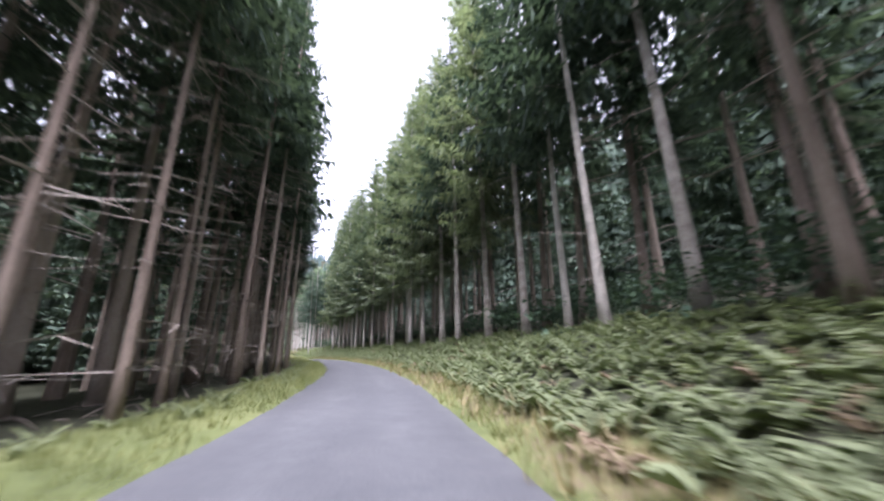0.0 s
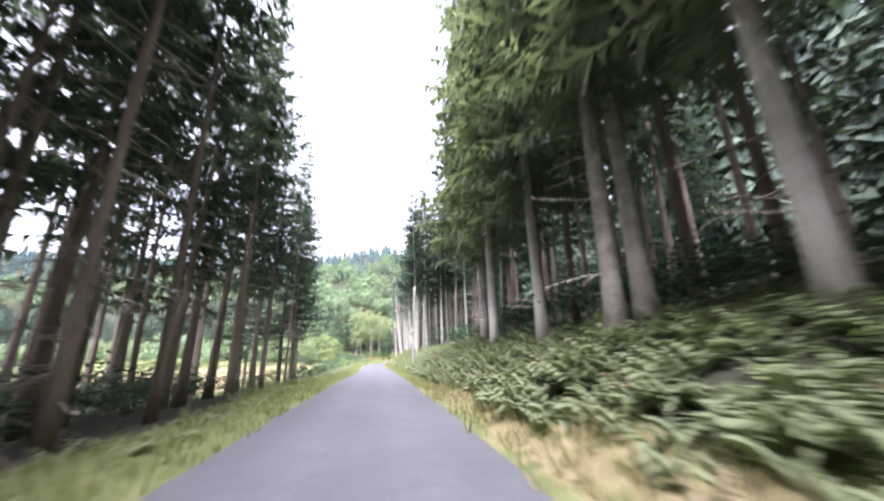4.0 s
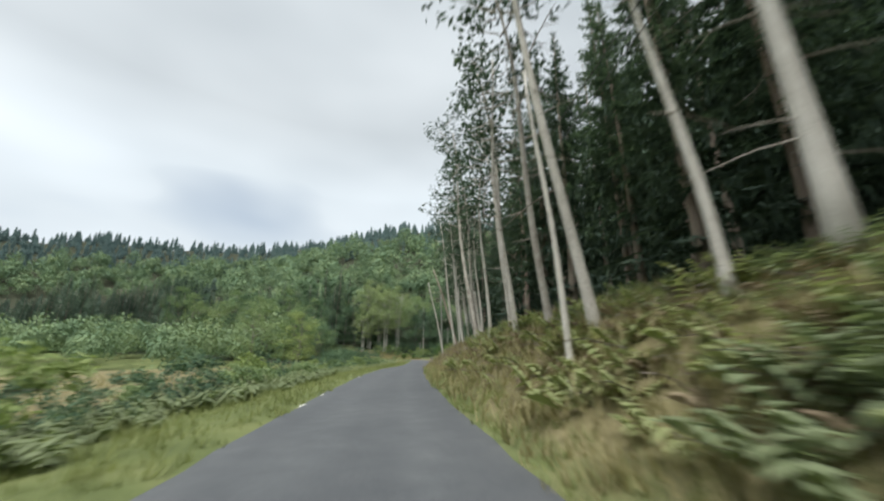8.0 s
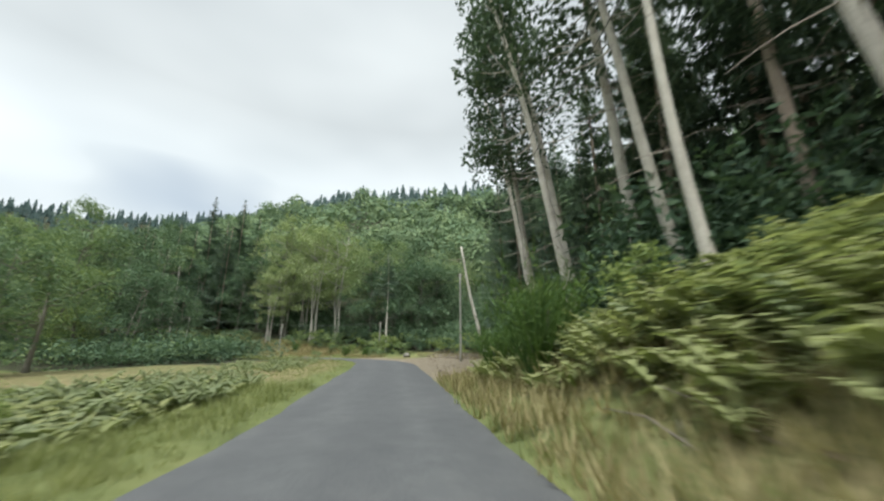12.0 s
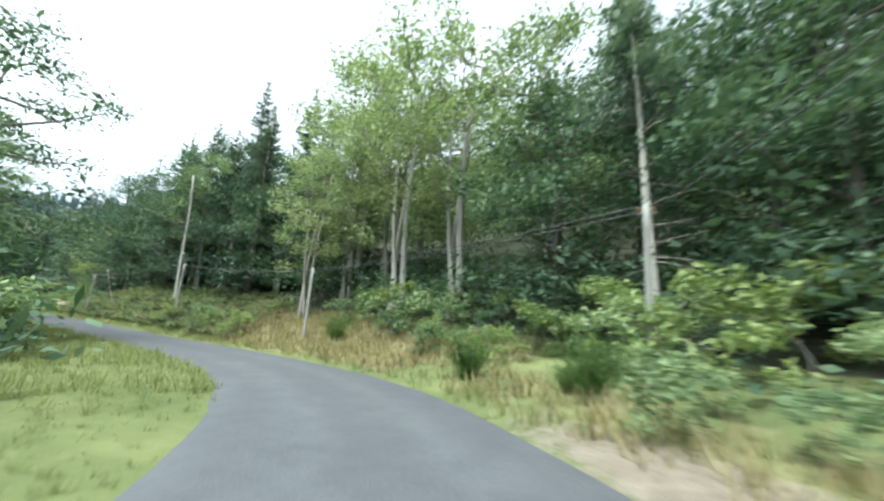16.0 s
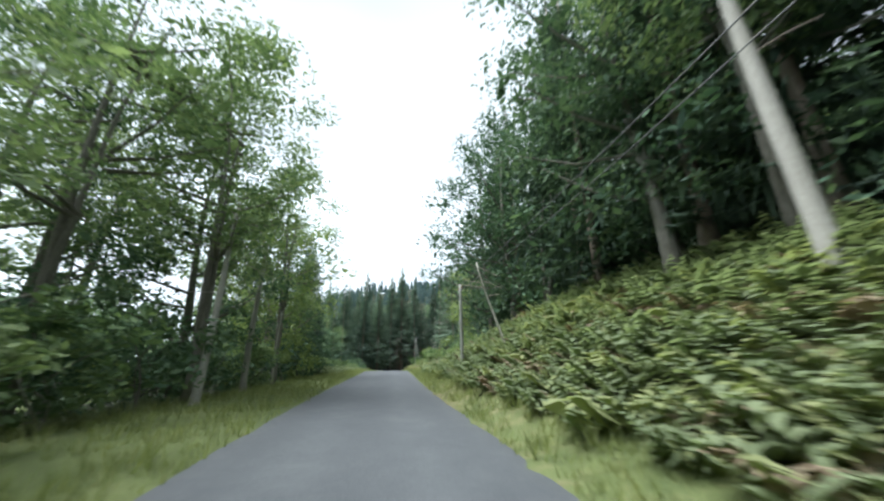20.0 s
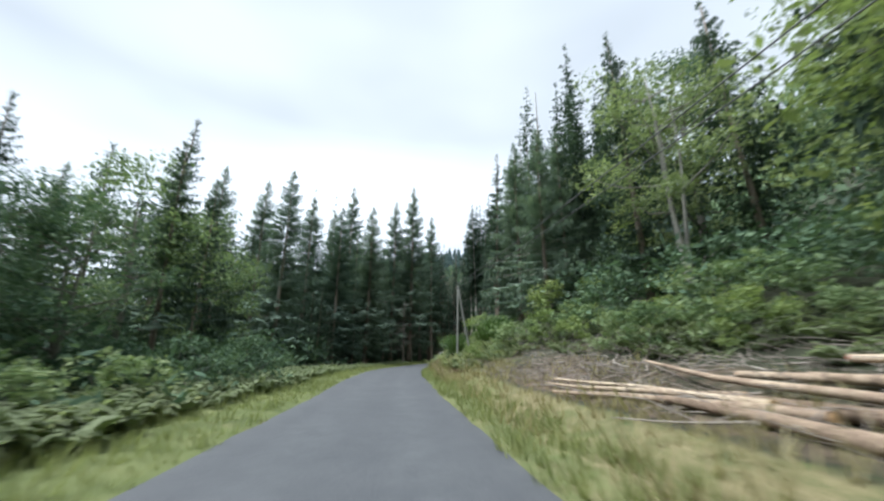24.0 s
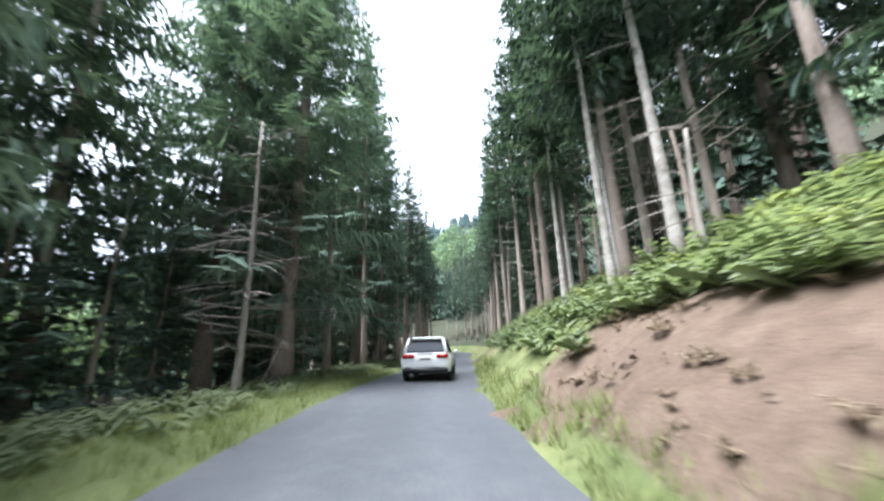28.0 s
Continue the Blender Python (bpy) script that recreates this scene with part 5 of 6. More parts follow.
stuff("far_broadleaf_wood", planted(FARB, low, 0.6, 1.3, 0.03) + planted(COARSE, upper, 0.6, 1.35, 0.03), M["leaf_far"], "broadleaf wood on the slope", "wood")
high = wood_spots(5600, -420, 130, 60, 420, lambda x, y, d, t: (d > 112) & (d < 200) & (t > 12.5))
stuff("far_spruce_wood", planted(FARS, high, 0.4, 0.75, 0.03), M["spruce_far"], "spruce forest along the ridge with bluish haze in its colour", "wood")
back = wood_spots(2500, -60, 90, -170, 110, lambda x, y, d, t: (d > 26) & (d < 48) & (t < 12.8))
edge = sown(110, -2.0, 12.5, 15, 27)
edge[:, 2] -= 0.3
stuff("far_spruce_stand", planted(NEAR, edge, 0.9, 1.2, 0.02) + planted(DENSE, back, 0.9, 1.2, 0.02), M["spruce"], "dark spruce stand behind the bank", "wood")
back = wood_spots(1500, -80, 30, -170, -8, lambda x, y, d, t: (d < -24) & (d > -46) & (t < 4.6))
edge = sown(75, -2.0, 4.9, -15, -24)
edge[:, 2] -= 0.3
stuff("far_spruce_stand_low", planted(NEAR, edge, 0.9, 1.2, 0.02) + planted(DENSE, back, 0.9, 1.2, 0.02), M["spruce"], "dark spruce stand below the road", "wood")
rim = wood_spots(1100, -260, -20, 40, 200, lambda x, y, d, t: (d < -19) & (d > -75) & (t > 16.5) & (y > 0.25 * -x + 88))
stuff("far_broadleaf_wood_low", planted(CLOSE, rim, 0.75, 1.15, 0.03), M["leaf_far"], "broadleaf wood beyond the meadow", "wood")
ahead = wood_spots(800, -330, -130, 130, 330, lambda x, y, d, t: (np.abs(d) > 9.5) & (np.abs(d) < 45) & (t > 31.5))
wide, _ = locate(ahead[:, 0], ahead[:, 1])
stuff("far_spruce_stand_ahead", planted(inner, np.concatenate([ahead[np.abs(wide) < 20], sown(70, 26.6, 31.5, 15, 28)[:, :3]]), 0.75, 1.0, 0.02) + planted(FARS, ahead[np.abs(wide) >= 20], 0.8, 1.2, 0.02), M["spruce"], "spruce stand along the road ahead", "wood")


brush = np.concatenate([sown(420, 15.3, 16.9, 13, 44), sown(320, 12.9, 19.0, 9.5, 20), sown(230, 18.8, 23.2, 9.0, 16), sown(160, 23.4, 27.0, 12.5, 20)])
fine = [clump_leaves(list(rng.normal(size=(5, 3)) * (0.9, 0.9, 0.7) + (0, 0, 1.1)), [1.0] * 5, 50, 0.12) for _ in range(3)]
# thickets take the dark leaf colour, which holds the shade under the trees
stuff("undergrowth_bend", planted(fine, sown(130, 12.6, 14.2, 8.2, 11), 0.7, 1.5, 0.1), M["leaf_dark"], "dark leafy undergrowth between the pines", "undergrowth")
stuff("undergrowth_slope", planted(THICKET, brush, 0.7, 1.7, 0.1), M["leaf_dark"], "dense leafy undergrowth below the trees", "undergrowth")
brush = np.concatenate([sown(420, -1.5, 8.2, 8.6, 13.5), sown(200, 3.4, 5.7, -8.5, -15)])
stuff("undergrowth_plantation", planted(THICKET, brush, 0.5, 1.1, 0.1), M["leaf_dark"], "leafy undergrowth between the plantation trunks, shade in its colour", "undergrowth")
hedge = wood_spots(650, -200, -20, 60, 170, lambda x, y, d, t: (d < -14) & (d > -23) & (t > 16.5))
stuff("undergrowth_meadow_edge", planted(THICKET, hedge, 0.9, 1.9, 0.1), M["leaf"], "leafy bushes along the far edge of the meadow", "undergrowth")
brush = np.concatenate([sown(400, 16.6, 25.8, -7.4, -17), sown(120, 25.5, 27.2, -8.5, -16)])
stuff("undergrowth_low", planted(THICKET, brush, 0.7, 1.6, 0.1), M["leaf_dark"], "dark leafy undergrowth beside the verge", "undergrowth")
FERNS = [bracken_shape(1.0, 5, 6) for _ in range(6)]
patches = [(2700, -1.0, 4.6, 2.9, 8.6, 0.45, 0.9), (1500, 4.4, 8.2, 2.9, 7.2, 0.6, 1.0), (620, 7.6, 12.6, 5.2, 9.0, 0.45, 0.8), (260, 11.4, 13.2, 4.0, 8.0, 0.7, 1.1),
           (2000, 18.9, 23.0, 2.9, 8.8, 0.5, 1.0), (300, 25.8, 27.2, 4.0, 7.5, 0.6, 1.0), (800, 26.9, 28.8, 4.5, 9.0, 0.55, 1.0), (320, 26.9, 28.0, 2.8, 4.8, 0.5, 0.9), (520, 28.7, 31.5, 3.4, 8.5, 0.6, 1.1), (420, 23.3, 26.2, 8.0, 13.0, 0.5, 1.0)]
stuff("bracken_right", [q for c, a, b, d0, d1, lo, hi in patches for q in planted(FERNS, sown(c, a, b, d0, d1), lo, hi)], M["fern"], "thick green bracken on the bank", "bracken")
patches = [(160, -1.0, 5.2, -3.0, -4.6, 0.3, 0.6), (300, 5.6, 7.0, -3.9, -8.0, 0.45, 0.8), (1000, 6.8, 10.8, -4.0, -9.0, 0.6, 1.1), (480, 10.4, 13.3, -4.2, -9.5, 0.7, 1.15), (200, 13.0, 16, -5, -11, 0.3, 0.7), (200, 19, 23, -6.2, -8.0, 0.3, 0.7),
           (900, 22.8, 26.4, -3.9, -7.5, 0.7, 1.15), (420, 26.2, 31, -3.4, -5.8, 0.45, 0.85)]
stuff("bracken_left", [q for c, a, b, d0, d1, lo, hi in patches for q in planted(FERNS, sown(c, a, b, d0, d1), lo, hi)], M["fern"], "green bracken and brambles along the verge", "bracken")
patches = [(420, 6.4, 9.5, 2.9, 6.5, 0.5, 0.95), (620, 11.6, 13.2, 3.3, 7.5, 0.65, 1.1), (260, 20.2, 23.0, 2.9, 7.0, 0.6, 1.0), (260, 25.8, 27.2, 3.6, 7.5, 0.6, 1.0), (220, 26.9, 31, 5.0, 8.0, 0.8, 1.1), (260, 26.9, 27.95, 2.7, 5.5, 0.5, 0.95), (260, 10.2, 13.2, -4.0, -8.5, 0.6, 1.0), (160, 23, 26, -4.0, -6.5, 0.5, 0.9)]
stuff("sunlit_bracken", [q for c, a, b, d0, d1, lo, hi in patches for q in planted(FERNS, sown(c, a, b, d0, d1), lo, hi)], M["fern_sun"], "yellow-green bracken with sunlight put into its colour", "bracken")
dry = [(420, 7.8, 11.5, 3.4, 6.8, 0.3, 0.65), (160, 18.6, 22.5, 3.0, 7.0, 0.5, 0.9), (90, 4.5, 8.0, 3.0, 6.5, 0.5, 0.9), (150, 25.8, 27.2, 3.0, 5.5, 0.3, 0.6), (60, 27.9, 28.9, 2.7, 4.8, 0.15, 0.35), (220, 26.8, 28.0, 2.7, 7.0, 0.45, 0.8), (200, -1, 4.6, 2.7, 6.5, 0.35, 0.6)]
stuff("dry_bracken", [q for c, a, b, d0, d1, lo, hi in dry for q in planted(FERNS, sown(c, a, b, d0, d1), lo, hi)], M["fern_dry"], "rusty brown dead bracken on the bank", "bracken")

TUFTS = [tuft_shape(h, 9, 0.14) for h in (0.18, 0.26, 0.34, 0.22)]
blades = [(3600, -2, 5.2, -2.05, -4.2), (4000, 5, 12.3, -2.05, -5.2), (900, 12.2, 13.3, -2.3, -5.0), (1500, 5, 13.4, 2.05, 2.9), (3600, 17, 23, -2.05, -6.4), (2600, 22.8, 30, -2.05, -4.4),
          (2800, -2, 8, 2.1, 3.4), (450, 16.5, 19, 2.1, 3.6), (1300, 18.8, 23, 2.1, 3.2), (1500, 23, 27.2, 2.1, 3.4), (900, 27, 30.5, 2.1, 2.75), (500, 25.8, 27.2, 3.2, 5.0), (700, 8, 12.4, 3.2, 6.5)]
stuff("grass", [q for c, a, b, d0, d1 in blades for q in planted(TUFTS, sown(c, a, b, d0, d1), 0.55, 1.25, 0.25)], M["grass"], "green roadside grass", "grass")
short = sown(4600, 12.2, 17.2, -2.05, -9.0)
stuff("short_grass", planted(TUFTS, short, 0.3, 0.62, 0.25), M["grass"], "short green grass on the inside of the bend", "grass")
blades = [(1700, 7.4, 13.2, 2.1, 5.2), (1000, 17.0, 19.4, 3.4, 8.0), (200, 16.2, 17.0, 2.6, 4.5), (900, 13.2, 16, 6.5, 11), (700, -2, 5.4, 2.1, 3.2), (900, 25.5, 27.3, 2.6, 6), (900, 11.6, 13.4, 2.2, 4.2), (2000, 7.8, 12.2, 2.6, 7.0), (160, 23.3, 26, 3.6, 8.5), (300, 23.3, 25.6, 2.6, 5.0), (2200, 17.2, 19.3, 2.5, 7.5), (1800, 5.8, 12.8, -10, -34)]
stuff("dry_grass", [q for c, a, b, d0, d1 in blades for q in planted(TUFTS, sown(c, a, b, d0, d1), 0.8, 1.9, 0.25)], M["grass_dry"], "straw-coloured dry grass", "grass")

# ---- poles and cables ----


def lathe(profile, n=16, axis="z"):
    """Rings of (radius, height) turned round an axis."""
    P = np.array(profile, float)
    a = np.arange(n) / n * 2 * np.pi
    V = np.stack([P[:, :1] * np.cos(a), P[:, :1] * np.sin(a), np.repeat(P[:, 1:], n, 1)], -1).reshape(-1, 3)
    k = np.arange(len(P) - 1)[:, None] * n
    j, j2 = np.arange(n), (np.arange(n) + 1) % n
    T = np.concatenate([np.stack([k + j, k + j2, k + n + j2], -1).reshape(-1, 3), np.stack([k + j, k + n + j2, k + n + j], -1).reshape(-1, 3)])
    if axis == "x":
        V = V[:, [2, 0, 1]]
    if axis == "y":
        V = V[:, [1, 2, 0]]
    return V, T


def bevelled(size, b=0.02, at=(0, 0, 0)):
    """A block with cut edges, as arrays."""
    bm = bmesh.new()
    bmesh.ops.create_cube(bm, size=1)
    bmesh.ops.scale(bm, vec=size, verts=bm.verts)
    bmesh.ops.bevel(bm, geom=bm.edges[:], offset=b, segments=2, affect="EDGES")
    bmesh.ops.triangulate(bm, faces=bm.faces[:])
    V = np.array([v.co[:] for v in bm.verts]) + at
    bm.verts.index_update()
    T = np.array([[v.index for v in f.verts] for f in bm.faces])
    bm.free()
    return V, T


POLE_TOPS = []


def utility_pole(t, d, high, lean=(0.0, 0.0)):
    x, y, z = beside(t, d)
    ob = thing("utility_pole", "weathered grey wooden utility pole carrying cables", "pole", "utility poles", pose(x, y, z))
    k = np.linspace(0, 1, 8)
    P = np.column_stack([lean[0] * k * high, lean[1] * k * high, -0.4 + k * (high + 0.4)])
    part("shaft", tri_mesh("shaft", *tube(P, 0.088 - 0.024 * k, 12, rough=0.02), M["pole"], smooth=True), ob)
    top = P[-1]
    part("bracket", tri_mesh("bracket", *bevelled((0.38, 0.06, 0.06), 0.01, top - (0, 0, 0.25)), M["iron"]), ob)
    for s in (-0.15, 0.15):
        part("insulator", tri_mesh("insulator", *[lathe([(0.0, 0), (0.035, 0), (0.045, 0.03), (0.03, 0.05), (0.045, 0.08), (0.02, 0.11), (0, 0.11)], 10)][0], M["insulator"], smooth=True), ob).location = tuple(top + (s, 0, -0.21))
    POLE_TOPS.append(np.array([x, y, z]) + top - (0, 0, 0.12))
    return ob


utility_pole(6.23, 3.35, 7.4, (0.01, -0.02))
utility_pole(11.4, 3.9, 7.2, (-0.03, 0.01))
utility_pole(14.6, 5.4, 6.4, (0.01, 0))
utility_pole(16.66, 5.95, 4.0, (0.05, 0.0))
utility_pole(18.23, 4.15, 3.75, (0.02, 0.01))
utility_pole(19.89, 4.1, 4.2, (0.02, 0.0))
utility_pole(21.66, 3.5, 3.6)


def cable(a, b, sag):
    u = np.linspace(0, 1, 14)
    P = a + (b - a) * u[:, None] - np.array([0, 0, 1]) * (4 * sag * u * (1 - u))[:, None]
    ob = new("cable", tri_mesh("cable", *tube(P, np.full(14, 0.011), 5), M["wire"], smooth=True))
    tagged(ob, "thin grey overhead cable between two poles", "cable", "overhead cables")


# A-shaped pole of two leaning shafts with a cross brace
ax, ay, az = beside(26.34, 4.35)
aframe = thing("braced_pole", "two pale wooden shafts leaning together with a brace", "pole", "", pose(ax, ay, az))
fw = LDIR[int(np.interp(26.42, LINE[:, 3], np.arange(len(LINE))))]
rt = np.array([fw[1], -fw[0]])
TOPZ = 4.9
for name, foot in (("front_shaft", (0.0, 0.0)), ("rear_shaft", (0.95, -0.2))):
    a = np.array([*(rt * foot[0] + fw * foot[1]), -0.4])
    b = np.array([*(rt * 0.05), TOPZ])
    u = np.linspace(0, 1, 7)[:, None]
    part(name, tri_mesh(name, *tube(a + (b - a) * u, 0.078 - 0.02 * u[:, 0], 12, rough=0.02), M["pole"], smooth=True), aframe)
mid = 0.55
part("brace", tri_mesh("brace", *tube(np.array([[*(rt * 0.03), TOPZ * mid], [*(rt * 0.45), TOPZ * mid - 0.05]]), [0.05, 0.05], 8), M["iron"]), aframe)
part("bracket", tri_mesh("bracket", *bevelled((0.45, 0.08, 0.08), 0.01, (0, 0, TOPZ - 0.15)), M["iron"]), aframe)
POLE_TOPS.append(np.array([ax, ay, az + TOPZ]))
for a, b in zip(POLE_TOPS[:-1], POLE_TOPS[1:]):
    side = np.cross((b - a) / np.linalg.norm(b - a), (0, 0, 1)) * 0.2
    for s in (1, -1):
        cable(a + side * s, b + side * s, 0.012 * np.linalg.norm(b - a))

# ---- dead trunks, fallen wood ----


def dead_trunk(name, label, t, d, H, r, lean, boughs, mat="pale_bark", turn=0.0, low=1.5):
    x, y, z = beside(t, d)
    ob = thing(name, label, "dead tree", "", pose(x, y, z, 0, 0, turn))
    part("trunk", tri_mesh("trunk", *trunk_shape(H, r, 10, 0.014 * H, lean, 12, 1.3, 0.45), M[mat], smooth=True), ob)
    for _ in range(boughs):
        part("dead_bough", tri_mesh("dead_bough", *dead_boughs(low, H * 0.95, 1, r, (0.5, 1.8), 4, lean), M["dead_wood"]), ob)


def toward_road(t):
    k = int(np.interp(t, LINE[:, 3], np.arange(len(LINE))))
    return math.degrees(math.atan2(-LRIGHT[k, 1], -LRIGHT[k, 0]))


dead_trunk("dead_tree", "bleached dead trunk with stubs leaning over the shrubs", 14.85, 8.2, 9.5, 0.17, (0.22, 0.0), 12, turn=toward_road(14.85))
dead_trunk("leaning_tree", "pale trunk with broken boughs rising from the bracken", 20.39, 6.0, 12.0, 0.15, (0.05, 0.0), 14, "ash_bark", turn=toward_road(20.39), low=3)
sx, sy, sz = beside(16.8, 8.3)
snag = tree("half_dead_spruce", "spruce with a bare pale trunk, dead boughs and a green top", "", trunk_shape(13.5, 0.17, 10, 0.12), M["pale_bark"], spruce_crown(13.5, 7.5, 2.3, 0.4, 6, 16, 0.4, 0.8, 0.4, 0.25, 0.45), M["spruce_lit"], dead_boughs(0.9, 8.5, 46, 0.17, (0.6, 2.0)))
snag.matrix_world = pose(sx, sy, sz)
sx, sy, sz = beside(29.1, -4.9)
tree("dead_spruce", "dead spruce bristling with bare grey boughs", "", trunk_shape(9.0, 0.12, 10, 0.12, tip=0.3), M["dead_wood"], boughs=dead_boughs(0.7, 8.6, 70, 0.1, (0.7, 2.6))).matrix_world = pose(sx, sy, sz)
dead_trunk("snag", "broken pale stump among the bracken", 28.6, 5.5, 3.2, 0.075, (0.02, 0.0), 7, "dead_wood", low=1.0)
dead_trunk("snag", "broken brown stump with dead stubs among the bracken", 28.72, 6.2, 3.6, 0.085, (-0.03, 0.02), 9, "bark", low=1.0)
dead_trunk("leaning_tree", "thin pale dead stem leaning out of the bracken", 21.5, 4.9, 3.7, 0.055, (0.34, 0.1), 8, turn=toward_road(21.75), low=2)
dead_trunk("leaning_tree", "smooth pale trunk leaning from the bank towards the road", 11.2, 4.0, 8.5, 0.10, (0.20, -0.05), 3, turn=toward_road(11.2), low=5)
dead_trunk("leaning_tree", "reddish brown trunk leaning across the bank", 11.28, 5.6, 9.5, 0.15, (0.30, -0.08), 3, "bark", toward_road(11.28), 5)
dead_trunk("leaning_tree", "pale ash trunk leaning over the shaded hedge", 21.22, -4.75, 7.2, 0.13, (-0.29, 0.0), 7, "ash_bark", low=3)
dead_trunk("leaning_tree", "upright grey trunk at the edge of the wood", 21.81, -5.8, 7.5, 0.15, (-0.06, 0.0), 4, "ash_bark", low=4)
dead_trunk("leaning_tree", "slender pale stem forking above the verge", 22.08, -5.6, 4.2, 0.06, (0.03, 0.0), 6, "ash_bark", low=2)
dead_trunk("leaning_tree", "thin broken birch stem leaning on the bank", 8.52, 3.9, 7.5, 0.075, (0.06, 0.0), 6, turn=toward_road(8.5), low=4)


def lying(name, label, cat, group, t, d, long, r, turn, mat, lift=0.0, bend=0.15, end=None, slope=0.0, taper=0.08):
    """A branch or log lying on the ground along a heading measured from the road's."""
    x, y, z = beside(t, d)
    k = int(np.interp(t, LINE[:, 3], np.arange(len(LINE))))
    a = math.atan2(LDIR[k, 1], LDIR[k, 0]) + math.radians(turn)
    u = np.linspace(0, 1, 7)
    c, s = math.cos(a), math.sin(a)
    side = bend * np.sin(u * math.pi * rng.uniform(0.8, 1.6)) * rng.choice([-1, 1])
    X, Y = x + c * long * u - s * side, y + s * long * u + c * side
    Z = height(X, Y)
    Z = np.interp(u, [0, 1], [Z[0], Z[-1]]) * 0.65 + Z * 0.35 + r + lift + slope * u * long
    P = np.column_stack([X, Y, Z]) - (x, y, z)
    ob = thing(name, label, cat, group, pose(x, y, z))
    if end is None:
        part("stem", tri_mesh("stem", *tube(P, r * (1 - 0.6 * u), 7, rough=0.1), M[mat], smooth=True), ob)
    else:
        part("bark", tri_mesh("bark", *tube(P, r * (1 - taper * u), 14, False, 0.03), M[mat], smooth=True), ob)
        for q, e in ((0, -1), (-1, 1)):
            dirv = np.array([c * e, s * e, 0])
            disc = tube(np.array([P[q] - dirv * 0.02, P[q] + dirv * 0.004]), [r * (0.985 if q == 0 else (1 - taper) * 0.98)] * 2, 14)
            part("sawn_end", tri_mesh("sawn_end", *disc, M[end]), ob, "pale sawn log end" if end == "log_end" else "log end sprayed with red paint")
    return ob


# felled stems piled beside the road, butts towards the oncoming car
for k, (t, d, long, r, turn, lift) in enumerate([
        (23.98, 4.9, 6.8, 0.14, -3, 0), (23.9, 5.6, 7.6, 0.16, -3, 0), (23.85, 6.8, 7.4, 0.15, -4, 0), (23.98, 7.3, 7.0, 0.14, 1, 0), (23.8, 7.8, 7.4, 0.16, -2, 0),
        (23.82, 7.1, 7.2, 0.13, -4, 0.27), (24.35, 5.5, 5.5, 0.085, 9, 0.03), (24.42, 5.6, 6.0, 0.07, 3, 0.05), (24.3, 6.4, 6.5, 0.08, -6, 0.08), (24.5, 6.1, 5.0, 0.065, 14, 0.04)]):
    red = k in (0, 2, 5)
    lying("log", "felled stem with a red-sprayed butt" if red else "felled spruce stem with scuffed brown bark", "log", "felled stems by the road", t, d, long, r, turn, "log_bark", lift, 0.3 if r < 0.1 else 0.18, "log_end_red" if red else "log_end", 0, 0.55)
for k, (t, d, r, lift) in enumerate([(23.3, 5.6, 0.17, 0), (23.33, 6.0, 0.16, 0), (23.28, 6.5, 0.18, 0), (23.35, 7.0, 0.16, 0), (23.3, 7.5, 0.17, 0), (23.31, 5.8, 0.15, 0.28), (23.34, 6.3, 0.17, 0.29), (23.29, 6.8, 0.16, 0.28), (23.32, 7.3, 0.16, 0.28),
                                     (23.3, 6.1, 0.15, 0.54), (23.33, 6.6, 0.16, 0.55), (23.31, 7.0, 0.15, 0.54)]):
    lying("log", "sawn spruce log in a pile by the road", "log", "stacked logs", t, d, 5.0, r, rng.uniform(-2, 2), "log_bark", lift, 0.03, "log_end_red" if k % 4 == 1 else "log_end", 0, 0.12)
for k in range(34):
    lying("fallen_branch", "bleached fallen branch on cleared ground", "branch", "fallen branches", rng.uniform(24.2, 25.8), rng.uniform(4.9, 9.6), rng.uniform(0.9, 2.8), rng.uniform(0.012, 0.034), rng.uniform(-35, 40), "dead_wood", 0.04, 0.22)
for k in range(22):
    lying("fallen_branch", "grey branch on the gravel beside the lane", "branch", "fallen branches", rng.uniform(14.7, 15.5), rng.uniform(7.2, 9.4), rng.uniform(1.0, 2.6), rng.uniform(0.02, 0.05), rng.uniform(-60, 60), "dead_wood", 0.02, 0.3)
for k in range(12):
    lying("fallen_branch", "pale broken branch on the dry bank", "branch", "fallen branches", rng.uniform(8.0, 12.3), rng.uniform(3.6, 6.4), rng.uniform(0.9, 2.4), rng.uniform(0.02, 0.05), rng.uniform(-150, -20), "dead_wood", 0.06, 0.3)
twigs = []
for t0, t1, d0, d1, n in ((24.1, 26.0, 4.7, 10.0, 850), (14.6, 15.8, 6.4, 9.2, 420), (8.0, 12.3, 3.0, 8.5, 1100), (26.5, 27.8, 2.7, 5.0, 40), (0.0, 4.8, -4.2, -9, 260)):
    for x, y, z, *_ in sown(n, t0, t1, d0, d1):
        a, l = rng.uniform(0, 6.28), rng.uniform(0.3, 1.3)
        e = np.array([math.cos(a) * l, math.sin(a) * l, rng.uniform(0.02, 0.35)])
        twigs.append(tube(np.array([[x, y, z + 0.02], np.array([x, y, z + 0.08]) + e * 0.5 + rng.uniform(-0.08, 0.08, 3), np.array([x, y, z + 0.03]) + e]), np.array([1, 0.7, 0.3]) * rng.uniform(0.008, 0.02), 3, False))
stuff("brushwood", twigs, M["dead_wood"], "grey brushwood and twigs strewn on the ground", "brushwood")

# ---- stones ----


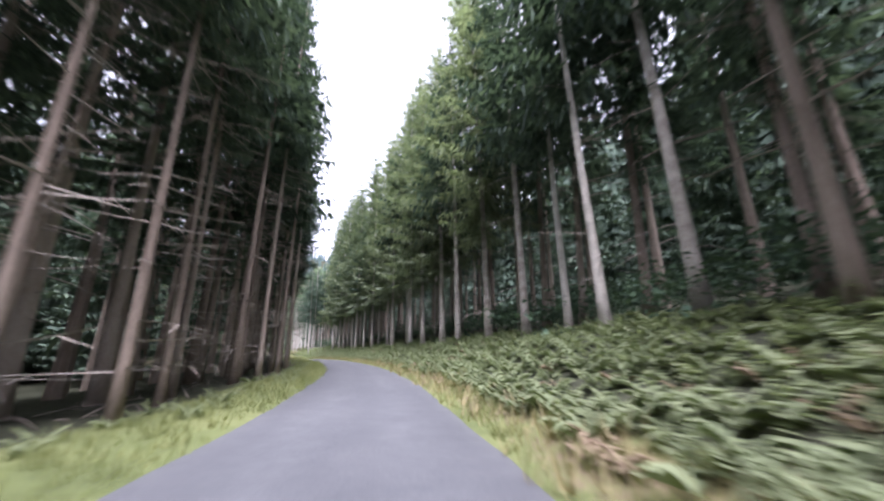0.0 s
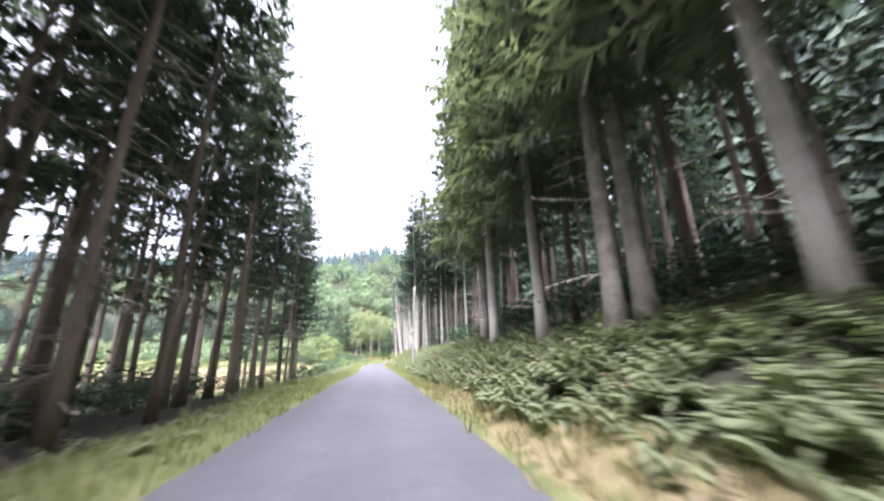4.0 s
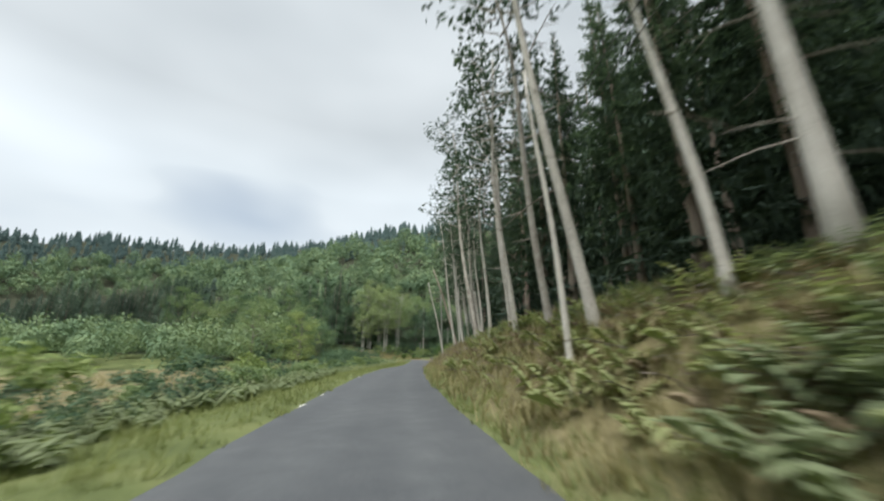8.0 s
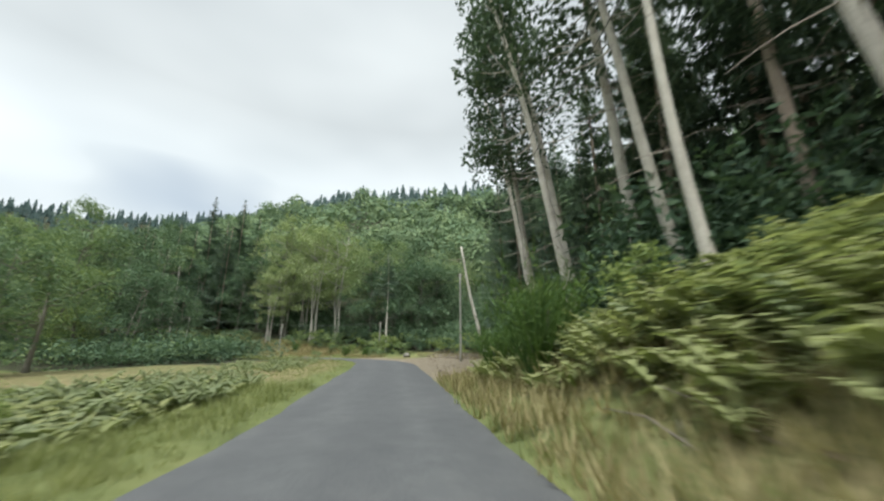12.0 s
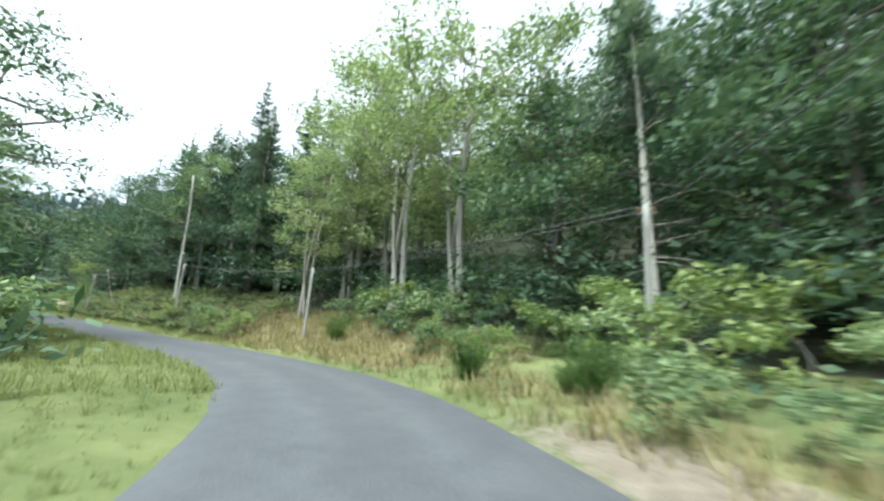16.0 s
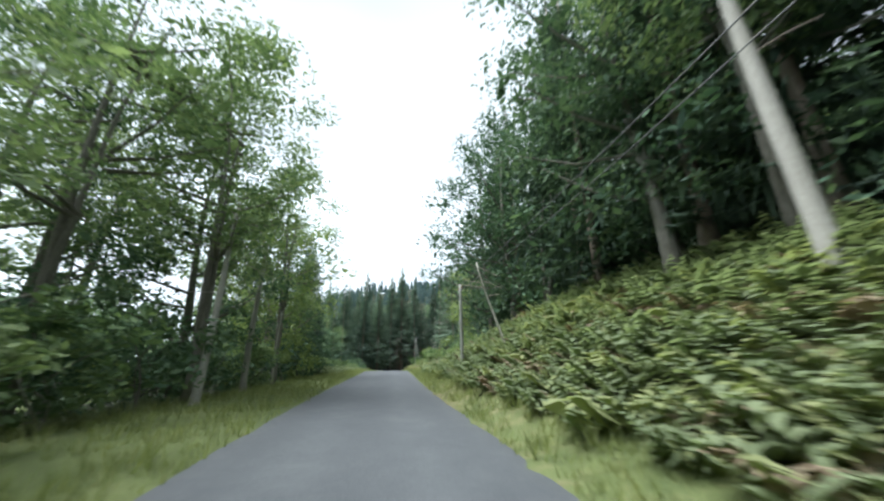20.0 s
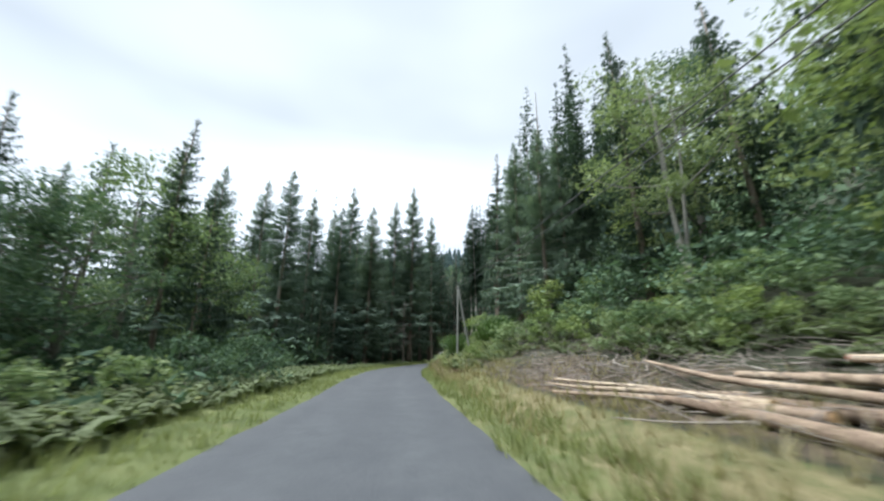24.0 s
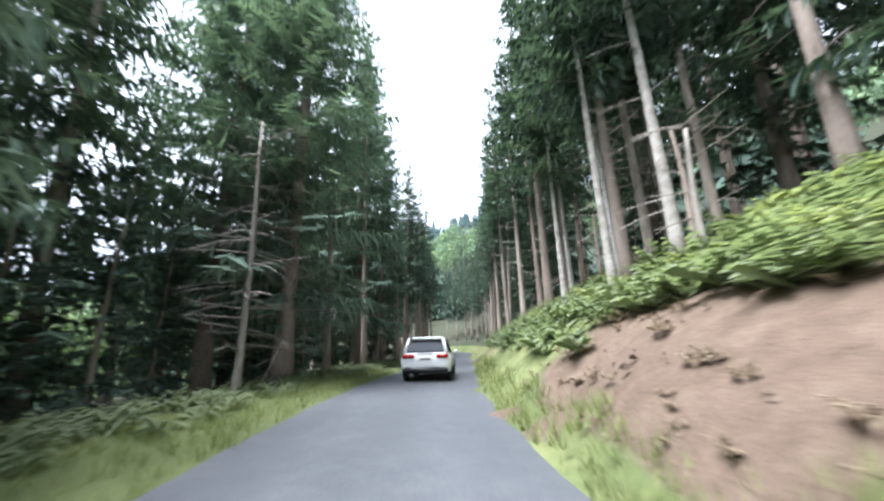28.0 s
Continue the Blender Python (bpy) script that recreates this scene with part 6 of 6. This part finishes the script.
def stone(name, label, t, d, size, group=""):
    x, y, z = beside(t, d)
    bm = bmesh.new()
    bmesh.ops.create_icosphere(bm, subdivisions=3, radius=1)
    for v in bm.verts:
        n = noise.noise(v.co * 1.3 + Vector((t, d, 0))) * 0.34 + noise.noise(v.co * 2.7 + Vector((d, t, 3))) * 0.2
        v.co = Vector((v.co.x * size[0], v.co.y * size[1], v.co.z * size[2])) * (1 + n)
    me = bpy.data.meshes.new(name)
    bm.to_mesh(me)
    bm.free()
    me.materials.append(M["stone"])
    me.polygons.foreach_set("use_smooth", [True] * len(me.polygons))
    ob = new(name, me)
    ob.matrix_world = pose(x, y, z + size[2] * 0.45, 0, 0, rng.uniform(0, 360))
    tagged(ob, label, "stone", group)


stone("boulder", "pale rounded boulder in the grass by the gravel", 15.97, 5.4, (0.40, 0.34, 0.30))
for t, d, s in ((25.9, 4.6, 0.24), (25.98, 5.9, 0.2), (25.7, 5.2, 0.14), (26.05, 5.3, 0.16), (25.4, 4.9, 0.1), (11.2, 3.1, 0.11), (11.3, 3.4, 0.13), (10.1, 3.1, 0.14), (15.6, -4.9, 0.13), (15.72, -4.2, 0.1), (15.55, -5.4, 0.14)):
    stone("stone", "pale stone lying in the roadside grass", t, d, (s * 1.3, s, s * 0.6), "roadside stones")

clods = []
for t0, t1, d0, d1, n in ((27.9, 28.95, 2.5, 4.8, 70), (8.2, 12.2, 2.9, 5.4, 260), (13.4, 15.8, 2.6, 8.5, 260), (23.6, 25.8, 5.0, 9.5, 200)):
    for x, y, z, *_ in sown(n, t0, t1, d0, d1):
        q = rng.normal(size=(7, 3))
        q = q / np.linalg.norm(q, axis=1)[:, None] * rng.uniform(0.02, 0.075) * rng.uniform(0.6, 1.3, (7, 1)) * (1.2, 1.2, 0.7)
        q = np.concatenate([q[:1] * 0 + (0, 0, 0.06), q[1:]])
        clods.append((q + (x, y, z), np.array([[0, 1, 2], [0, 2, 3], [0, 3, 4], [0, 4, 5], [0, 5, 6], [0, 6, 1], [1, 3, 5], [2, 4, 6]])))
stuff("earth_clods", clods, M["clod"], "crumbled brown earth clods and small stones", "earth")

# ---- sapling and stakes on the inside of the bend ----


def stake(t, d, high, lean):
    """A rough pointed wooden stake."""
    x, y, z = beside(t, d)
    u = np.linspace(0, 1, 5)
    V, T = tube(np.column_stack([lean[0] * u * high, lean[1] * u * high, -0.15 + u * (high + 0.15)]), 0.032 * np.array([1.0, 1.0, 0.95, 0.9, 0.35]), 7, rough=0.12)
    ob = new("stake", tri_mesh("stake", V, T, M["bark"]))
    ob.matrix_world = pose(x, y, z)
    tagged(ob, "short brown wooden stake in the grass", "stake", "stakes in the grass")


stake(15.75, -3.3, 0.55, (0.03, 0.0))
stake(15.9, -5.2, 0.4, (-0.08, 0.05))
stake(15.62, -5.6, 0.48, (0.05, -0.06))

# ---- white estate car on the lane ahead ----


def ring_loft(rings):
    """Closed rings of equal length, skinned, with both ends closed."""
    R = np.array(rings, float)
    m, n = R.shape[:2]
    k = np.arange(m - 1)[:, None] * n
    j, j2 = np.arange(n), (np.arange(n) + 1) % n
    T = np.concatenate([np.stack([k + j, k + j2, k + n + j2], -1).reshape(-1, 3), np.stack([k + j, k + n + j2, k + n + j], -1).reshape(-1, 3)])
    V = np.concatenate([R.reshape(-1, 3), [R[0].mean(0), R[-1].mean(0)]])
    e = m * n
    T = np.concatenate([T, np.stack([j2, j, np.full(n, e)], 1), np.stack([(m - 1) * n + j, (m - 1) * n + j2, np.full(n, e + 1)], 1)])
    return V, T


def body_ring(y, zb, zt, wb, wm, wt):
    """A cross-section of the body at the length y: rounded box with a waist."""
    half = [(wb * 0.8, zb), (wb, zb + 0.06), (wm, zb + (zt - zb) * 0.35), (wm * 1.005, zb + (zt - zb) * 0.55), (wm * 0.985, zb + (zt - zb) * 0.78), (wt, zt - 0.05), (wt * 0.93, zt)]
    return [(x, y, z) for x, z in half] + [(-x, y, z) for x, z in reversed(half)]


k = int(np.interp(29.5, LINE[:, 3], np.arange(len(LINE))))
cx, cy = LINE[k, :2] + LRIGHT[k] * 0.15
heading = math.degrees(math.atan2(LDIR[k, 1], LDIR[k, 0])) - 90
car = thing("car", "white estate car seen from behind, standing on the lane", "car", "", pose(float(cx), float(cy), float(LINE[k, 2]) + 0.035, 0, 0, heading))
lower = [body_ring(y, *v) for y, v in ((0.0, (0.42, 0.98, 0.76, 0.80, 0.70)), (0.06, (0.34, 1.02, 0.86, 0.90, 0.78)), (0.3, (0.30, 1.05, 0.90, 0.935, 0.84)), (0.9, (0.28, 1.04, 0.91, 0.945, 0.86)), (1.9, (0.26, 1.02, 0.90, 0.94, 0.86)),
                                       (3.0, (0.26, 1.00, 0.90, 0.94, 0.85)), (3.6, (0.27, 0.98, 0.90, 0.935, 0.82)), (4.2, (0.28, 0.88, 0.88, 0.91, 0.74)), (4.55, (0.32, 0.76, 0.80, 0.82, 0.62)), (4.68, (0.40, 0.66, 0.66, 0.68, 0.52)))]
part("body", tri_mesh("body", *ring_loft(lower), M["car_white"], smooth=True), car)
roof = [[(s * w, y, z) for s, w, z in ((1, w, z0), (1, w * 1.0, z0 + 0.05), (1, w * 0.88, z1), (-1, w * 0.88, z1), (-1, w, z0 + 0.05), (-1, w, z0))] for y, w, z0, z1 in
        ((0.28, 0.57, 1.47, 1.54), (0.5, 0.60, 1.50, 1.60), (1.4, 0.63, 1.52, 1.64), (2.4, 0.61, 1.50, 1.61), (2.85, 0.57, 1.46, 1.54))]
part("roof", tri_mesh("roof", *ring_loft(roof), M["car_white"], smooth=True), car)
glassy = [[(s * w, y, z) for s, w, z in ((1, wb, 1.0), (1, wt, zt), (-1, wt, zt), (-1, wb, 1.0))] for y, wb, wt, zt in ((0.10, 0.74, 0.73, 1.02), (0.34, 0.80, 0.60, 1.50), (1.4, 0.84, 0.64, 1.54), (2.7, 0.83, 0.60, 1.48), (3.55, 0.78, 0.76, 1.01))]
part("side_glass", tri_mesh("side_glass", *ring_loft(glassy), M["glass"]), car)
for s in (1, -1):
    for name, a, b, w in (("rear_pillar", (s * 0.78, 0.12, 1.0), (s * 0.615, 0.34, 1.53), 0.075), ("door_pillar", (s * 0.845, 1.75, 1.0), (s * 0.65, 1.7, 1.54), 0.05), ("front_pillar", (s * 0.80, 3.45, 1.0), (s * 0.61, 2.72, 1.5), 0.05)):
        part(name, tri_mesh(name, *tube(np.array([a, (np.array(a) + b) / 2 + (s * 0.02, 0, 0), b]), [w, w * 0.9, w], 8), M["car_white"] if name != "door_pillar" else M["black"], smooth=True), car)
    lamp = bevelled((0.44, 0.12, 0.15), 0.03, (s * 0.62, 0.015, 0.90))
    part("tail_lamp", tri_mesh("tail_lamp", *lamp, M["lamp_red"], smooth=True), car, "red tail lamp")
    part("exhaust_tip", tri_mesh("exhaust_tip", *bevelled((0.24, 0.10, 0.075), 0.02, (s * 0.58, 0.01, 0.40)), M["chrome"]), car, "chrome exhaust tip")
    mir = part("wing_mirror", tri_mesh("wing_mirror", *bevelled((0.2, 0.12, 0.14), 0.04, (s * 1.02, 3.1, 1.05)), M["car_white"], smooth=True), car)
    for y in (0.95, 3.72):
        tyre = [(0.215, -0.11), (0.30, -0.115), (0.345, -0.09), (0.355, -0.04), (0.355, 0.04), (0.345, 0.09), (0.30, 0.115), (0.215, 0.11)]
        V, T = lathe(tyre, 24, "x")
        wheel = new("wheel")
        wheel.parent = car
        wheel.location = (s * 0.83, y, 0.355)
        part("tyre", tri_mesh("tyre", V, T, M["rubber"], smooth=True), wheel)
        V, T = lathe([(0.0, 0.06), (0.06, 0.075), (0.08, 0.05), (0.20, 0.06), (0.225, 0.09), (0.225, -0.1)], 24, "x")
        part("rim", tri_mesh("rim", V * (s, 1, 1), T, M["alloy"], smooth=True), wheel)
        arch = [(math.cos(q) * 0.42, math.sin(q) * 0.42) for q in np.linspace(0.05, math.pi - 0.05, 12)]
        part("wheel_arch", tri_mesh("wheel_arch", *tube(np.array([(s * 0.925, y + c, 0.355 + z) for c, z in arch]), [0.035] * 12, 6), M["black"], smooth=True), car)
part("bumper", tri_mesh("bumper", *bevelled((1.66, 0.16, 0.22), 0.05, (0, 0.03, 0.42)), M["black"], smooth=True), car, "black lower bumper")
part("rear_window", tri_mesh("rear_window", *ring_loft([[(-0.60, 0.075, 1.08), (0.60, 0.075, 1.08), (0.48, 0.245, 1.43), (-0.48, 0.245, 1.43)], [(-0.60, 0.095, 1.08), (0.60, 0.095, 1.08), (0.48, 0.265, 1.43), (-0.48, 0.265, 1.43)]]), M["glass"]), car)
part("roof_spoiler", tri_mesh("roof_spoiler", *bevelled((1.16, 0.26, 0.05), 0.02, (0, 0.26, 1.53)), M["car_white"], smooth=True), car)
part("trim_strip", tri_mesh("trim_strip", *bevelled((0.62, 0.03, 0.03), 0.01, (0, 0.0, 0.98)), M["chrome"]), car)
plate = part("number_plate", tri_mesh("number_plate", *bevelled((0.52, 0.02, 0.115), 0.006, (0, -0.012, 0.80)), M["plate"]), car)
part("plate_bar", tri_mesh("plate_bar", *bevelled((0.36, 0.008, 0.045), 0.002, (0, -0.027, 0.80)), M["black"]), plate)
part("rear_wiper", tri_mesh("rear_wiper", *tube(np.array([(0, 0.075, 1.06), (0.2, 0.085, 1.1), (0.42, 0.1, 1.13)]), [0.012, 0.01, 0.006], 6), M["black"]), car)

# ---- the thickest trunk of the pale row ----
sx, sy, sz = beside(7.28, 6.5)
shape = bare_spruce(25, 8.5, 3.4, 0.31)
old_spruce = tree("pale_trunked_spruce", "thick old spruce with a pale lichened trunk above bracken", "pale trunks on the bank", shape["trunk"], M["pale_bark"], shape["crown"], M["spruce"], shape["boughs"])
old_spruce.matrix_world = pose(sx, sy, sz - 0.3)
